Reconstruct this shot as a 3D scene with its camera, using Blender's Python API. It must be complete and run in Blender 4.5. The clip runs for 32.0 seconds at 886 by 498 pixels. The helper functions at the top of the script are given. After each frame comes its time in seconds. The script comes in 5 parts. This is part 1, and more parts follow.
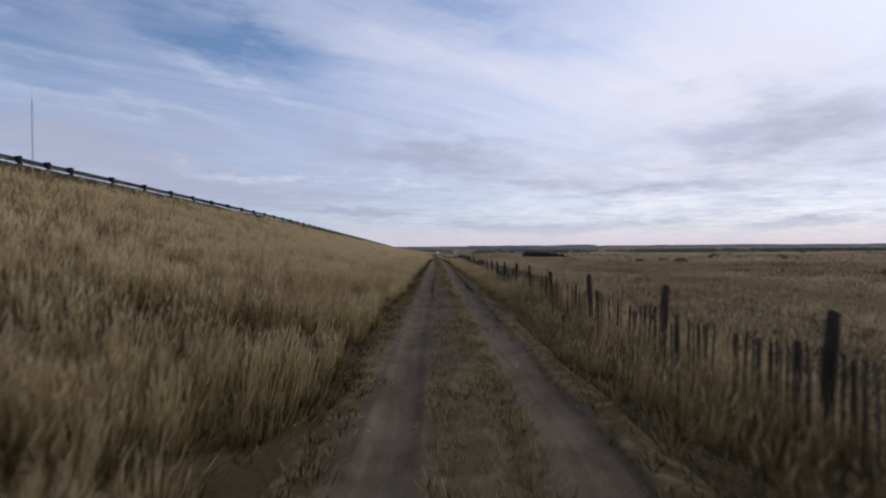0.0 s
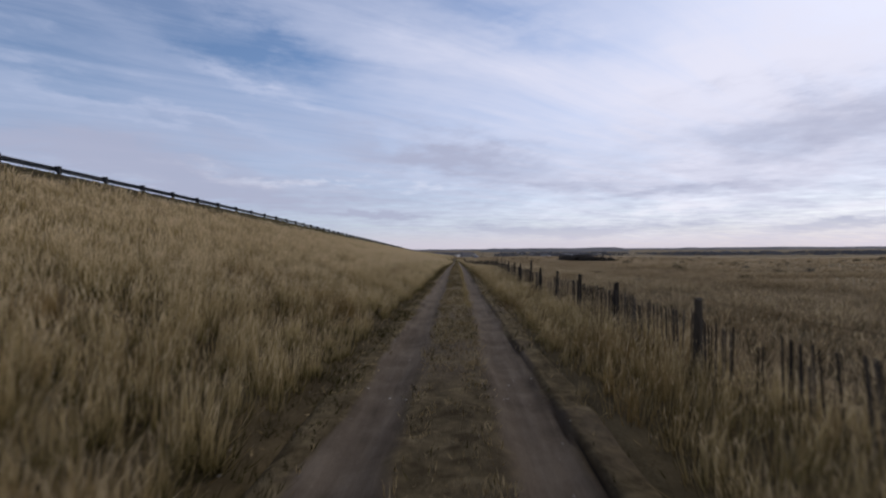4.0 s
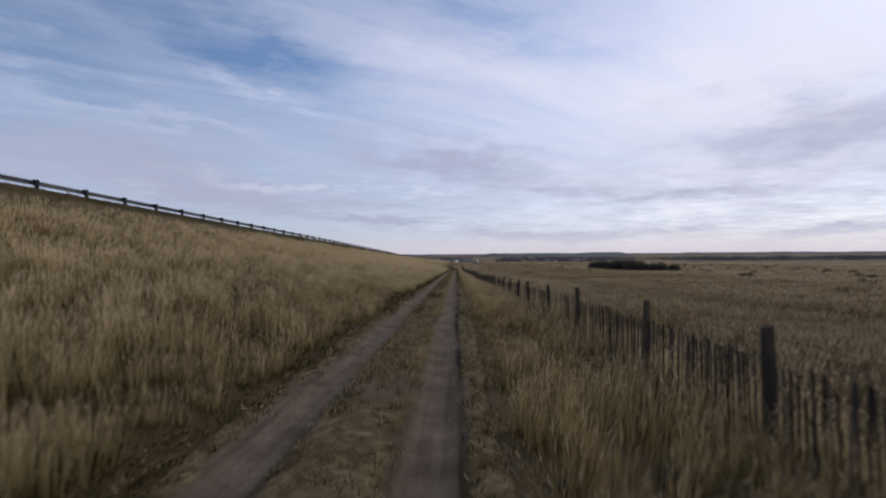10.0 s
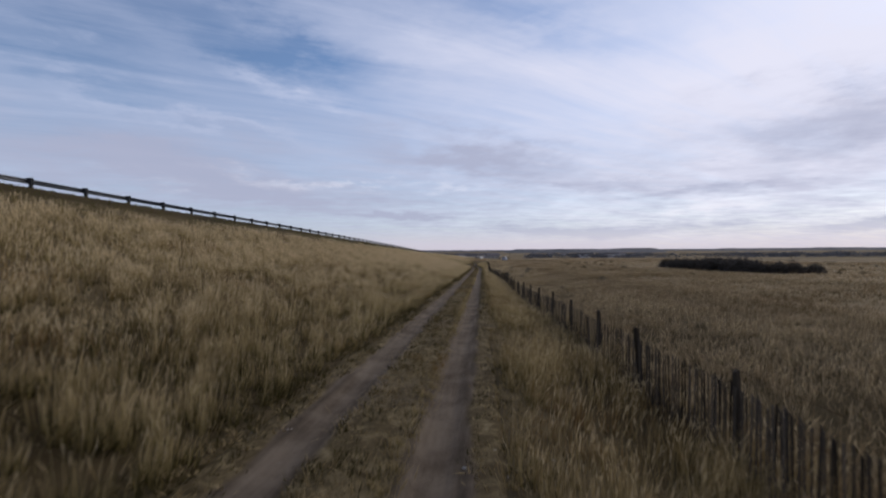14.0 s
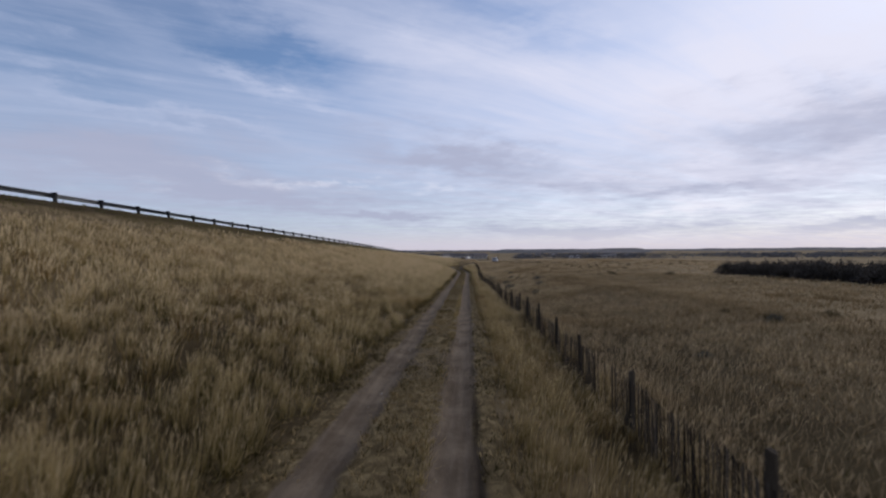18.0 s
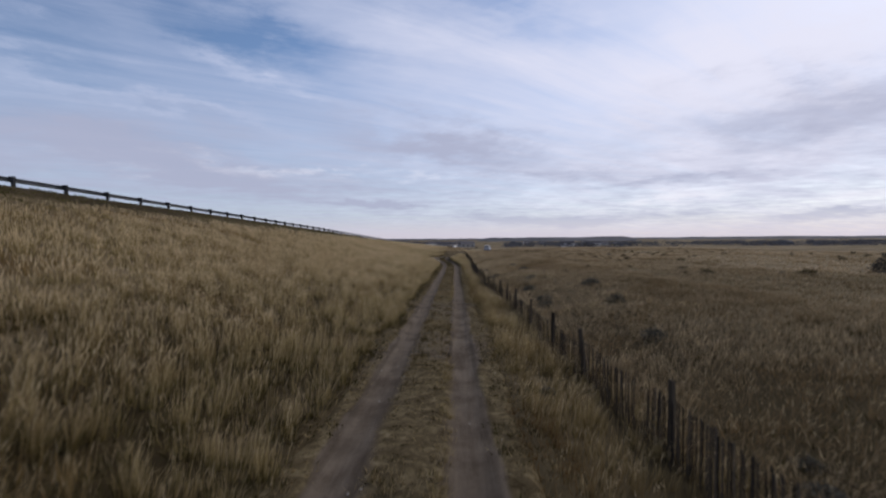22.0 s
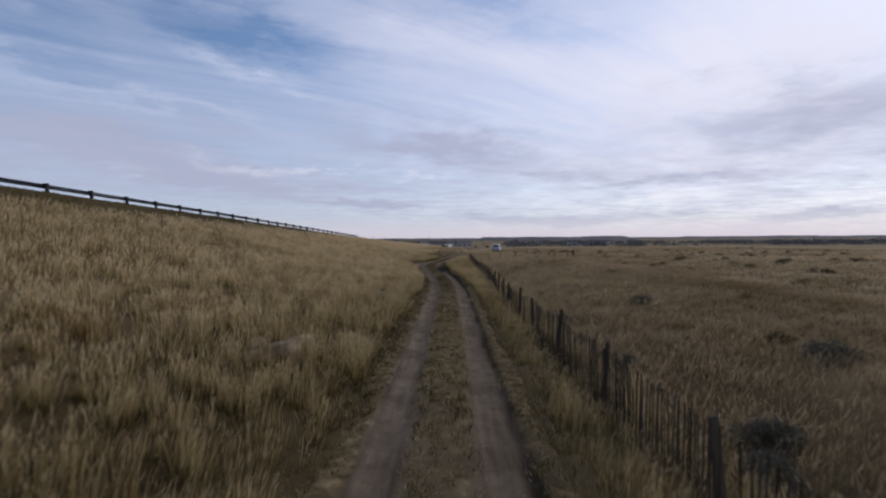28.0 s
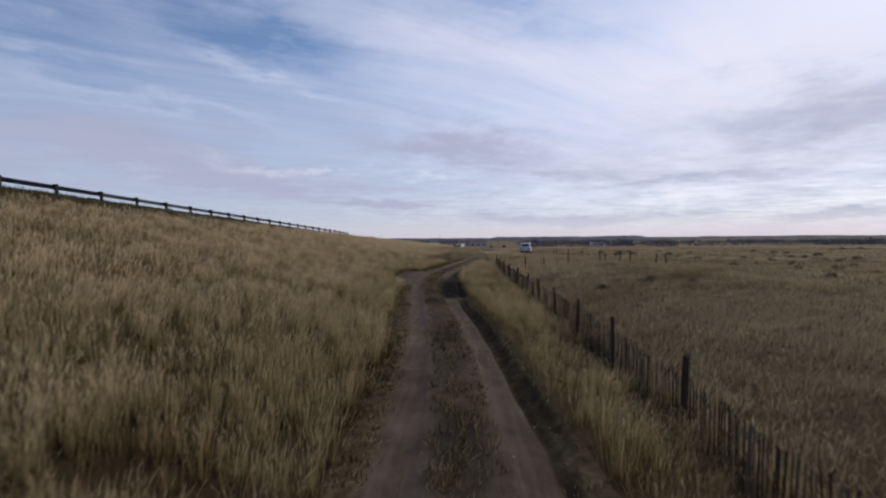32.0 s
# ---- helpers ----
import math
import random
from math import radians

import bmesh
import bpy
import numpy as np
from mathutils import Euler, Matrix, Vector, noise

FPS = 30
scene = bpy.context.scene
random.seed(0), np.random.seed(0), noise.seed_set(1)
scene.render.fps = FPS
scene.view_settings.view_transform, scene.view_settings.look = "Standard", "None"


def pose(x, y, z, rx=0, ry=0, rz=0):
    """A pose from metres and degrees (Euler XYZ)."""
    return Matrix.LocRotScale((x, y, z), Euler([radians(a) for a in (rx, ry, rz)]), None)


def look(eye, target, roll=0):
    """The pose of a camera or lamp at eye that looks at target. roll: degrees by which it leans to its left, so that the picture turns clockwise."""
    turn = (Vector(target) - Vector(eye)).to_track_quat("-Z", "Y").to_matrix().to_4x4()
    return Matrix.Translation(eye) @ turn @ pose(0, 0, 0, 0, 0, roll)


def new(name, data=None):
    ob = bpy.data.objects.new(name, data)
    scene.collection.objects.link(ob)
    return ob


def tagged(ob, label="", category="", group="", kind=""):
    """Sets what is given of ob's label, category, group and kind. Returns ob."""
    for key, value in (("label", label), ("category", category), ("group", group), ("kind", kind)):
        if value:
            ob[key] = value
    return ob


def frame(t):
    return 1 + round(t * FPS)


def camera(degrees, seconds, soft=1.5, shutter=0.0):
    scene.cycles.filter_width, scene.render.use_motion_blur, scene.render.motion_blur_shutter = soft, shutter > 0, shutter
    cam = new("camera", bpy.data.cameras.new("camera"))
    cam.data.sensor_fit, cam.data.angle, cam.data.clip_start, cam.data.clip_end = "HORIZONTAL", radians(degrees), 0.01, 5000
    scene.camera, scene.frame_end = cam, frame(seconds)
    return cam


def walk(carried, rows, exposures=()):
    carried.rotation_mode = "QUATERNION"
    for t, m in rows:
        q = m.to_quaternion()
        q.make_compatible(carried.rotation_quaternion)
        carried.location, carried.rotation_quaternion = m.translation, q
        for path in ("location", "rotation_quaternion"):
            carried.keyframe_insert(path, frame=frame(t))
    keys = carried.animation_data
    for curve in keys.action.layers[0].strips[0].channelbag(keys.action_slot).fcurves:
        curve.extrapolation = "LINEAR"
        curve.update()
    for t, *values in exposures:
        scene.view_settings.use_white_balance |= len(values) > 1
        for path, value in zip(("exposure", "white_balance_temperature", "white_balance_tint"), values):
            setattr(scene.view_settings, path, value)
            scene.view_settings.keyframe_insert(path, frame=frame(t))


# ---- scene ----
# ---------------------------------------------------------------- camera
cam = camera(90.0, 32.0, soft=2.2, shutter=0.2)
PATH = [  # seconds, x, y, z, tilt, lean, turn
    (0.0, -0.42, 0.02, 1.906, 89.71, 0.33, -0.92),
    (0.5, -0.44, 3.81, 1.869, 89.93, 0.33, -1.02),
    (1.0, -0.45, 7.65, 1.835, 90.15, 0.33, -0.12),
    (1.5, -0.43, 11.53, 1.802, 90.49, 0.33, 1.13),
    (2.0, -0.38, 15.44, 1.768, 90.04, 0.33, -0.12),
    (2.5, -0.29, 19.32, 1.733, 90.45, 0.33, 0.53),
    (3.0, -0.19, 23.05, 1.693, 90.37, 0.33, 0.67),
    (3.5, -0.06, 26.59, 1.650, 90.08, 0.33, 1.18),
    (4.5, 0.20, 33.38, 1.554, 90.11, 0.33, 2.40),
    (5.5, 0.47, 40.15, 1.462, 90.13, 0.33, 3.61),
    (6.0, 0.60, 43.58, 1.430, 90.15, 0.33, 1.92),
    (6.5, 0.72, 47.06, 1.408, 91.28, 0.33, 1.81),
    (7.0, 0.84, 50.55, 1.395, 91.32, 0.33, 1.49),
    (7.5, 0.95, 54.02, 1.388, 91.86, 0.33, 1.81),
    (8.0, 1.04, 57.52, 1.380, 91.10, 0.33, 2.63),
    (8.5, 1.12, 61.12, 1.372, 90.91, 0.33, 2.30),
    (9.0, 1.18, 64.80, 1.369, 91.02, 0.33, 2.67),
    (9.5, 1.22, 68.50, 1.369, 90.73, 0.33, 2.22),
    (10.0, 1.25, 72.25, 1.364, 90.73, 0.33, 1.66),
    (10.5, 1.28, 76.04, 1.350, 90.63, 0.33, 1.51),
    (11.0, 1.31, 79.87, 1.328, 90.44, 0.33, 1.27),
    (11.5, 1.35, 83.71, 1.296, 90.35, 0.33, 1.28),
    (12.0, 1.40, 87.50, 1.260, 90.37, 0.33, 1.30),
    (12.5, 1.45, 91.21, 1.222, 90.35, 0.33, 2.91),
    (13.0, 1.48, 94.80, 1.186, 90.44, 0.33, 5.63),
    (13.5, 1.50, 98.29, 1.153, 90.43, 0.33, 5.23),
    (14.0, 1.49, 101.70, 1.132, 90.22, 0.33, 4.93),
    (14.5, 1.48, 105.09, 1.118, 89.34, 0.33, 2.74),
    (15.5, 1.45, 111.85, 1.113, 90.09, 0.33, 2.36),
    (16.5, 1.41, 118.60, 1.109, 90.83, 0.33, 1.97),
    (17.0, 1.38, 122.00, 1.098, 90.66, 0.33, 3.38),
    (17.5, 1.32, 125.43, 1.078, 90.34, 0.33, 3.64),
    (18.0, 1.25, 128.86, 1.052, 90.22, 0.33, 3.19),
    (18.5, 1.18, 132.28, 1.018, 89.91, 0.33, 2.74),
    (19.0, 1.10, 135.69, 0.968, 89.71, 0.33, 2.48),
    (19.5, 1.04, 139.11, 0.901, 89.42, 0.33, 2.91),
    (20.0, 0.98, 142.55, 0.817, 88.83, 0.33, 1.94),
    (20.5, 0.91, 146.00, 0.729, 89.02, 0.33, 1.77),
    (21.0, 0.86, 149.50, 0.642, 88.90, 0.33, 1.51),
    (21.5, 0.81, 153.03, 0.557, 88.91, 0.33, 1.36),
    (22.0, 0.78, 156.61, 0.473, 88.72, 0.33, 1.41),
    (22.5, 0.74, 160.19, 0.393, 89.50, 0.33, 1.14),
    (23.0, 0.69, 163.75, 0.321, 89.49, 0.33, 0.97),
    (23.5, 0.64, 167.28, 0.258, 89.51, 0.33, 0.73),
    (24.0, 0.57, 170.80, 0.201, 89.52, 0.33, 0.08),
    (24.5, 0.51, 174.35, 0.144, 89.79, 0.33, 0.50),
    (25.0, 0.46, 177.91, 0.078, 89.85, 0.33, 0.92),
    (25.5, 0.42, 181.47, 0.002, 89.66, 0.33, 0.88),
    (26.5, 0.35, 188.59, -0.169, 89.27, 0.33, 0.80),
    (27.5, 0.28, 195.70, -0.344, 88.88, 0.33, 0.71),
    (28.0, 0.26, 199.22, -0.432, 88.68, 0.33, 0.67),
    (28.5, 0.23, 202.71, -0.516, 88.80, 0.33, 0.83),
    (29.0, 0.21, 206.11, -0.596, 89.71, 0.33, 1.99),
    (29.5, 0.19, 209.47, -0.670, 89.93, 0.33, 2.92),
    (30.0, 0.18, 212.81, -0.738, 89.56, 0.33, 3.46),
    (30.5, 0.16, 216.17, -0.802, 89.53, 0.33, 3.41),
    (31.0, 0.14, 219.61, -0.867, 89.20, 0.33, 2.77),
    (31.5, 0.12, 223.12, -0.930, 88.79, 0.33, 2.70),
    (32.0, 0.11, 226.66, -0.980, 88.68, 0.33, 2.22),
]

walk(cam, [(t, pose(x, y, z, a, b, c)) for t, x, y, z, a, b, c in PATH])
scene.view_settings.exposure = 0.0

# ---------------------------------------------------------------- node helpers


def node(nt, kind, **vals):
    n = nt.nodes.new(kind)
    for k, v in vals.items():
        if k in n.inputs:
            n.inputs[k].default_value = v
        else:
            setattr(n, k, v)
    return n


def wire(nt, a, b, out=0, inp=0):
    nt.links.new(a.outputs[out], b.inputs[inp])
    return b


def ramp(nt, src, stops, out=0):
    n = nt.nodes.new("ShaderNodeValToRGB")
    el = n.color_ramp.elements
    while len(el) < len(stops):
        el.new(0.5)
    for e, (p, c) in zip(el, stops):
        e.position = p
        e.color = (*c, 1) if not isinstance(c, (int, float)) else (c, c, c, 1)
    nt.links.new(src.outputs[out], n.inputs[0])
    return n


def mix(nt, fac, a, b, mode="MIX"):
    n = nt.nodes.new("ShaderNodeMix")
    n.data_type, n.blend_type = "RGBA", mode
    for sock, v in ((n.inputs[0], fac), (n.inputs[6], a), (n.inputs[7], b)):
        if isinstance(v, (int, float)):
            sock.default_value = v
        elif isinstance(v, tuple):
            sock.default_value = (*v, 1)
        else:
            nt.links.new(v, sock)
    return n.outputs[2]


def math_node(nt, op, a, b=0.0, clamp=False):
    n = nt.nodes.new("ShaderNodeMath")
    n.operation, n.use_clamp = op, clamp
    for i, v in enumerate((a, b)):
        if isinstance(v, (int, float)):
            n.inputs[i].default_value = v
        else:
            nt.links.new(v, n.inputs[i])
    return n.outputs[0]


# ---------------------------------------------------------------- sky and sun
world = bpy.data.worlds.new("sky")
scene.world = world
world.use_nodes = True
wt = world.node_tree
bg = wt.nodes["Background"]
SUN_AZ, SUN_EL = 48.0, 34.0
sky = node(wt, "ShaderNodeTexSky", sky_type="NISHITA", sun_disc=False)
sky.sun_elevation, sky.sun_rotation = radians(SUN_EL), radians(SUN_AZ)
sky.air_density, sky.dust_density = 1.0, 0.6
tc = wt.nodes.new("ShaderNodeTexCoord")
sep = wt.nodes.new("ShaderNodeSeparateXYZ")
wt.links.new(tc.outputs["Generated"], sep.inputs[0])
DX, DY, DZ = sep.outputs[0], sep.outputs[1], sep.outputs[2]


def wm(op, a, b=0.0, clamp=False):
    return math_node(wt, op, a, b, clamp)


def span(v, a, b, c=0.0, d=1.0, kind="SMOOTHSTEP"):
    n = node(wt, "ShaderNodeMapRange", interpolation_type=kind)
    wt.links.new(v, n.inputs[0])
    for i, q in enumerate((a, b, c, d)):
        n.inputs[i + 1].default_value = q
    return n.outputs[0]


def layer_noise(height, turn, along, across, scale, detail, distortion, rough=0.55, shift=0.0):
    """Noise on a flat cloud layer overhead, drawn out along one direction."""
    lift = wm("ADD", wm("MAXIMUM", DZ, 0.0), height)
    plane = wt.nodes.new("ShaderNodeCombineXYZ")
    wt.links.new(wm("DIVIDE", DX, lift), plane.inputs[0])
    wt.links.new(wm("DIVIDE", DY, lift), plane.inputs[1])
    mp = node(wt, "ShaderNodeMapping", vector_type="TEXTURE")
    mp.inputs["Rotation"].default_value = (0, 0, radians(turn))
    mp.inputs["Scale"].default_value = (along, across, 1)
    mp.inputs["Location"].default_value = (shift, shift * 0.6, 0)
    wt.links.new(plane.outputs[0], mp.inputs[0])
    nz = node(wt, "ShaderNodeTexNoise", Scale=scale, Detail=detail, Distortion=distortion, Roughness=rough)
    wt.links.new(mp.outputs[0], nz.inputs[0])
    return nz.outputs[0]


# bearing and height of a direction, ruffled so that no cloud has a smooth edge
ruffle = node(wt, "ShaderNodeTexNoise", Scale=4.5, Detail=7, Roughness=0.62)
rmap = node(wt, "ShaderNodeMapping")
rmap.inputs["Scale"].default_value = (1, 1, 3.2)
wt.links.new(tc.outputs["Generated"], rmap.inputs[0])
wt.links.new(rmap.outputs[0], ruffle.inputs[0])
rsep = wt.nodes.new("ShaderNodeSeparateColor")
wt.links.new(ruffle.outputs["Color"], rsep.inputs[0])
AZ = wm("ADD", wm("ARCTAN2", DX, DY), wm("MULTIPLY", wm("SUBTRACT", rsep.outputs[0], 0.5), 0.34))
EL = wm("ADD", wm("ARCSINE", DZ), wm("MULTIPLY", wm("MULTIPLY", wm("SUBTRACT", rsep.outputs[1], 0.5), 0.30), span(DZ, 0.0, 0.3, 0.18, 1.0)))


def cloud(az, el, wide, high, slope=0.0):
    """A soft-edged cloud, 1 in its middle: bearing, height and half sizes in degrees, slope falling to the right."""
    p = wm("MULTIPLY", wm("SUBTRACT", AZ, radians(az)), 1 / radians(wide))
    q = wm("ADD", wm("SUBTRACT", EL, radians(el)), wm("MULTIPLY", wm("SUBTRACT", AZ, radians(az)), slope))
    q = wm("MULTIPLY", q, 1 / radians(high))
    return wm("POWER", 2.718, wm("MULTIPLY", wm("ADD", wm("MULTIPLY", p, p), wm("MULTIPLY", q, q)), -1.0))


def total(items):
    out = 0.0
    for amp, *spec in items:
        out = wm("ADD", wm("MULTIPLY", cloud(*spec), amp), out)
    return out


fibres = layer_noise(0.06, 33, 1.7, 0.30, 1.0, 10, 0.9, 0.62, 3.1)
strands = layer_noise(0.06, 30, 2.6, 0.75, 0.8, 6, 0.6, 0.55, 7.7)
dapple = layer_noise(0.05, 10, 1.0, 0.7, 1.9, 8, 0.35, 0.62, 1.3)
pmap = node(wt, "ShaderNodeMapping")
pmap.inputs["Scale"].default_value = (7.5, 7.5, 34)
wt.links.new(tc.outputs["Generated"], pmap.inputs[0])
pnoise = node(wt, "ShaderNodeTexNoise", Scale=1.0, Detail=7, Roughness=0.6, Distortion=0.25)
wt.links.new(pmap.outputs[0], pnoise.inputs[0])
puffs = pnoise.outputs[0]
low_sky = span(DZ, 0.05, 0.26, 1.0, 0.0)
# amount, bearing, height, half width, half height, slope
VEIL = [(0.44, 37.7, 18.4, 16.7, 7.4, 0), (0.14, -9.0, 24.0, 14.0, 8.0, 0.2), (0.30, 15.5, 17.4, 18.8, 8.4, 0.1), (0.42, -24.4, 18.6, 6.8, 1.3, 0.38), (0.32, -31.4, 14.3, 7.7, 0.9, 0.22), (0.22, -7.4, 23.7, 10.8, 2.6, 0.3), (0.35, 34.5, 7.7, 15.4, 2.4, 0), (0.22, -41.6, 16.1, 6.8, 1.1, 0.2), (-0.4, -31.4, 24.7, 18.1, 3.8, 0.2), (-0.32, -23.1, 22.9, 6.3, 2.3, 0.3), (-0.22, 7.1, 27.1, 8.6, 1.7, 0.2), (-0.2, -40.7, 11.5, 5.2, 0.9, 0), (-0.25, -44.0, 19.9, 7.9, 2.7, 0.2)]
BANKS = [(0.75, -0.1, 11.4, 13.9, 2.3, 0.08), (0.52, -40.3, 9.6, 14.6, 4.0, 0), (0.58, 37.7, 11.8, 12.3, 2.7, 0.05), (0.7, 14.1, 2.3, 12.9, 0.6, 0), (0.7, 40.3, 2.3, 4.5, 0.4, 0), (0.6, -11.0, 4.8, 7.8, 0.4, 0.05), (0.5, 26.7, 6.5, 8.6, 0.8, 0), (0.45, -24.4, 7.4, 16.1, 1.9, 0.1), (0.3, 14.1, 8.1, 8.2, 0.7, 0)]
TOPS = [(0.9, 31.0, 4.1, 17.2, 0.9, 0), (0.9, -31.4, 6.7, 1.0, 0.4, 0), (0.6, -17.2, 8.6, 11.5, 0.8, 0), (0.6, -38.9, 7.0, 2.8, 0.6, 0), (0.5, -0.1, 6.8, 11.7, 0.7, 0)]
# high ice cloud: a bright veil on the sun's side, open blue on the other
veil = total(VEIL)
veil = wm("ADD", veil, wm("MULTIPLY", DX, 0.20))
veil = wm("ADD", veil, wm("MULTIPLY", wm("SUBTRACT", DZ, 0.22), -0.85))
veil = wm("ADD", veil, wm("MULTIPLY", wm("SUBTRACT", fibres, 0.5), 1.15))
veil = wm("ADD", veil, wm("MULTIPLY", wm("SUBTRACT", strands, 0.5), 0.75))
veil = span(wm("ADD", veil, 0.50), -0.28, 1.12, 0.0, 0.96, "LINEAR")
blue = mix(wt, 1.0, sky.outputs[0], (0.088, 0.096, 0.112), "MULTIPLY")
white = wt.nodes.new("ShaderNodeMix")
white.data_type = "RGBA"
wt.links.new(span(DX, -0.55, 0.5), white.inputs[0])
white.inputs[6].default_value, white.inputs[7].default_value = (0.55, 0.60, 0.785, 1), (0.775, 0.775, 0.91, 1)
full = mix(wt, veil, blue, white.outputs[2])
# grey-lavender banks below the veil
bank = wm("ADD", wm("ADD", total(BANKS), span(DZ, 0.02, 0.36, 0.34, 0.0)), wm("MULTIPLY", wm("MULTIPLY", wm("SUBTRACT", dapple, 0.52), 1.15), span(DZ, 0.04, 0.34, 1.0, 0.0)))
bank = wm("ADD", bank, wm("MULTIPLY", wm("MULTIPLY", wm("SUBTRACT", 0.5, puffs), 0.95), low_sky))
bank = wm("MULTIPLY", span(bank, 0.02, 0.80, 0.0, 0.85, "LINEAR"), span(DZ, 0.03, 0.06, 0.75, 1.0))
full = mix(wt, bank, full, (0.398, 0.420, 0.563))
# bright tops of the far heaped clouds
tops = wm("MULTIPLY", total(TOPS), span(puffs, 0.46, 0.62, 0.0, 1.0))
full = mix(wt, wm("MULTIPLY", tops, 0.75, True), full, (0.86, 0.84, 0.93))
full = mix(wt, span(DZ, -0.01, 0.055, 0.85, 0.0), full, (0.625, 0.575, 0.665))
wt.links.new(full, bg.inputs[0])
bg.inputs[1].default_value = 1.03

lamp = bpy.data.lights.new("sun", "SUN")
lamp.energy, lamp.angle, lamp.color = 1.15, radians(35), (1.0, 0.93, 0.82)
sun = new("sun", lamp)
az, el = radians(SUN_AZ), radians(SUN_EL)
sun.matrix_world = look((0, 0, 50), (-50 * math.sin(az) * math.cos(el), -50 * math.cos(az) * math.cos(el), 50 - 50 * math.sin(el)))

# ---------------------------------------------------------------- materials


def surface(name, stops, scale=4.0, fine=40.0, rough=0.9, bump=0.3, dist=0.02, island=0.0, metal=0.0, stretch=(1, 1, 1), spec=0.06, through_light=0.0, patch=None, per_object=0.0, blend=None):
    """A weathered surface: a colour ramp over two scales of noise, fine relief, a spread from piece to piece."""
    m = bpy.data.materials.new(name)
    m.use_nodes = True
    nt = m.node_tree
    bsdf = nt.nodes["Principled BSDF"]
    co = nt.nodes.new("ShaderNodeTexCoord")
    mp = node(nt, "ShaderNodeMapping")
    mp.inputs["Scale"].default_value = stretch
    nt.links.new(co.outputs["Object"], mp.inputs[0])
    n1 = node(nt, "ShaderNodeTexNoise", Scale=scale, Detail=6, Roughness=0.6, Distortion=0.3)
    n2 = node(nt, "ShaderNodeTexNoise", Scale=fine, Detail=4, Roughness=0.65)
    for n in (n1, n2):
        nt.links.new(mp.outputs[0], n.inputs[0])
    v = math_node(nt, "ADD", math_node(nt, "MULTIPLY", n1.outputs[0], 0.6), math_node(nt, "MULTIPLY", n2.outputs[0], 0.4))
    if island or per_object:
        if island:
            g = nt.nodes.new("ShaderNodeNewGeometry")
            r = g.outputs["Random Per Island"]
        else:
            g = nt.nodes.new("ShaderNodeObjectInfo")
            r = g.outputs["Random"]
        k = island or per_object
        v = math_node(nt, "ADD", math_node(nt, "MULTIPLY", v, 1 - k), math_node(nt, "MULTIPLY", r, k))
    rp = nt.nodes.new("ShaderNodeValToRGB")
    els = rp.color_ramp.elements
    while len(els) < len(stops):
        els.new(0.5)
    for e, (p, c) in zip(els, stops):
        e.position, e.color = p, (*c, 1)
    nt.links.new(v, rp.inputs[0])
    colour = rp.outputs[0]
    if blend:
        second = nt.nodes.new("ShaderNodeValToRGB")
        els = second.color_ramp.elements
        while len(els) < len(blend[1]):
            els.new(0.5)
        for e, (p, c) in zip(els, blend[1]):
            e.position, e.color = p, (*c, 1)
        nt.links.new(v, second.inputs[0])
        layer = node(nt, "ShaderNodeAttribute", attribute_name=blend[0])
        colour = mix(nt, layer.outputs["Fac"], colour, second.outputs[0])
    if patch:
        pn = node(nt, "ShaderNodeTexNoise", Scale=patch[0], Detail=4, Roughness=0.55)
        nt.links.new(co.outputs["Object"], pn.inputs[0])
        pf = ramp(nt, pn, [(patch[1], 0.0), (patch[2], 1.0)])
        colour = mix(nt, pf.outputs[0], colour, mix(nt, 0.75, colour, patch[3]))
    nt.links.new(colour, bsdf.inputs["Base Color"])
    bsdf.inputs["Roughness"].default_value = rough
    bsdf.inputs["Metallic"].default_value = metal
    bsdf.inputs["Specular IOR Level"].default_value = spec
    if bump:
        b = node(nt, "ShaderNodeBump", Strength=bump, Distance=dist)
        nt.links.new(n2.outputs[0], b.inputs["Height"])
        nt.links.new(b.outputs[0], bsdf.inputs["Normal"])
    if through_light:
        tr = nt.nodes.new("ShaderNodeBsdfTranslucent")
        nt.links.new(colour, tr.inputs[0])
        mx = nt.nodes.new("ShaderNodeMixShader")
        mx.inputs[0].default_value = through_light
        out = nt.nodes["Material Output"]
        nt.links.new(bsdf.outputs[0], mx.inputs[1])
        nt.links.new(tr.outputs[0], mx.inputs[2])
        nt.links.new(mx.outputs[0], out.inputs[0])
    return m


M_GROUND = surface("dry_prairie_soil", [(0.30, (0.021, 0.014, 0.006)), (0.5, (0.047, 0.033, 0.015)), (0.68, (0.090, 0.065, 0.032))], 0.8, 22, 0.95, 0.6, 0.06, patch=(0.03, 0.46, 0.62, (0.09, 0.064, 0.027)), blend=("turf", [(0.30, (0.125, 0.088, 0.043)), (0.5, (0.225, 0.163, 0.088)), (0.68, (0.34, 0.255, 0.148))]))
# stalk roots darkened below straw colour: shade inside the sward, blended to bleached tips
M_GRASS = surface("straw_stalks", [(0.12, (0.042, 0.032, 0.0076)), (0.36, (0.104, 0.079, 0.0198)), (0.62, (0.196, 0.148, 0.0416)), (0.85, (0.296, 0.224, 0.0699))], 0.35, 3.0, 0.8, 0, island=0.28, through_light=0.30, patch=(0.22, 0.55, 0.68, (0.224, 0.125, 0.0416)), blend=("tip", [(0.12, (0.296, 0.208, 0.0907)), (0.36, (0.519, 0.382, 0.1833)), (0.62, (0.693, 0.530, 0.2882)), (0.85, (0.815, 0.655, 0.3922))]))
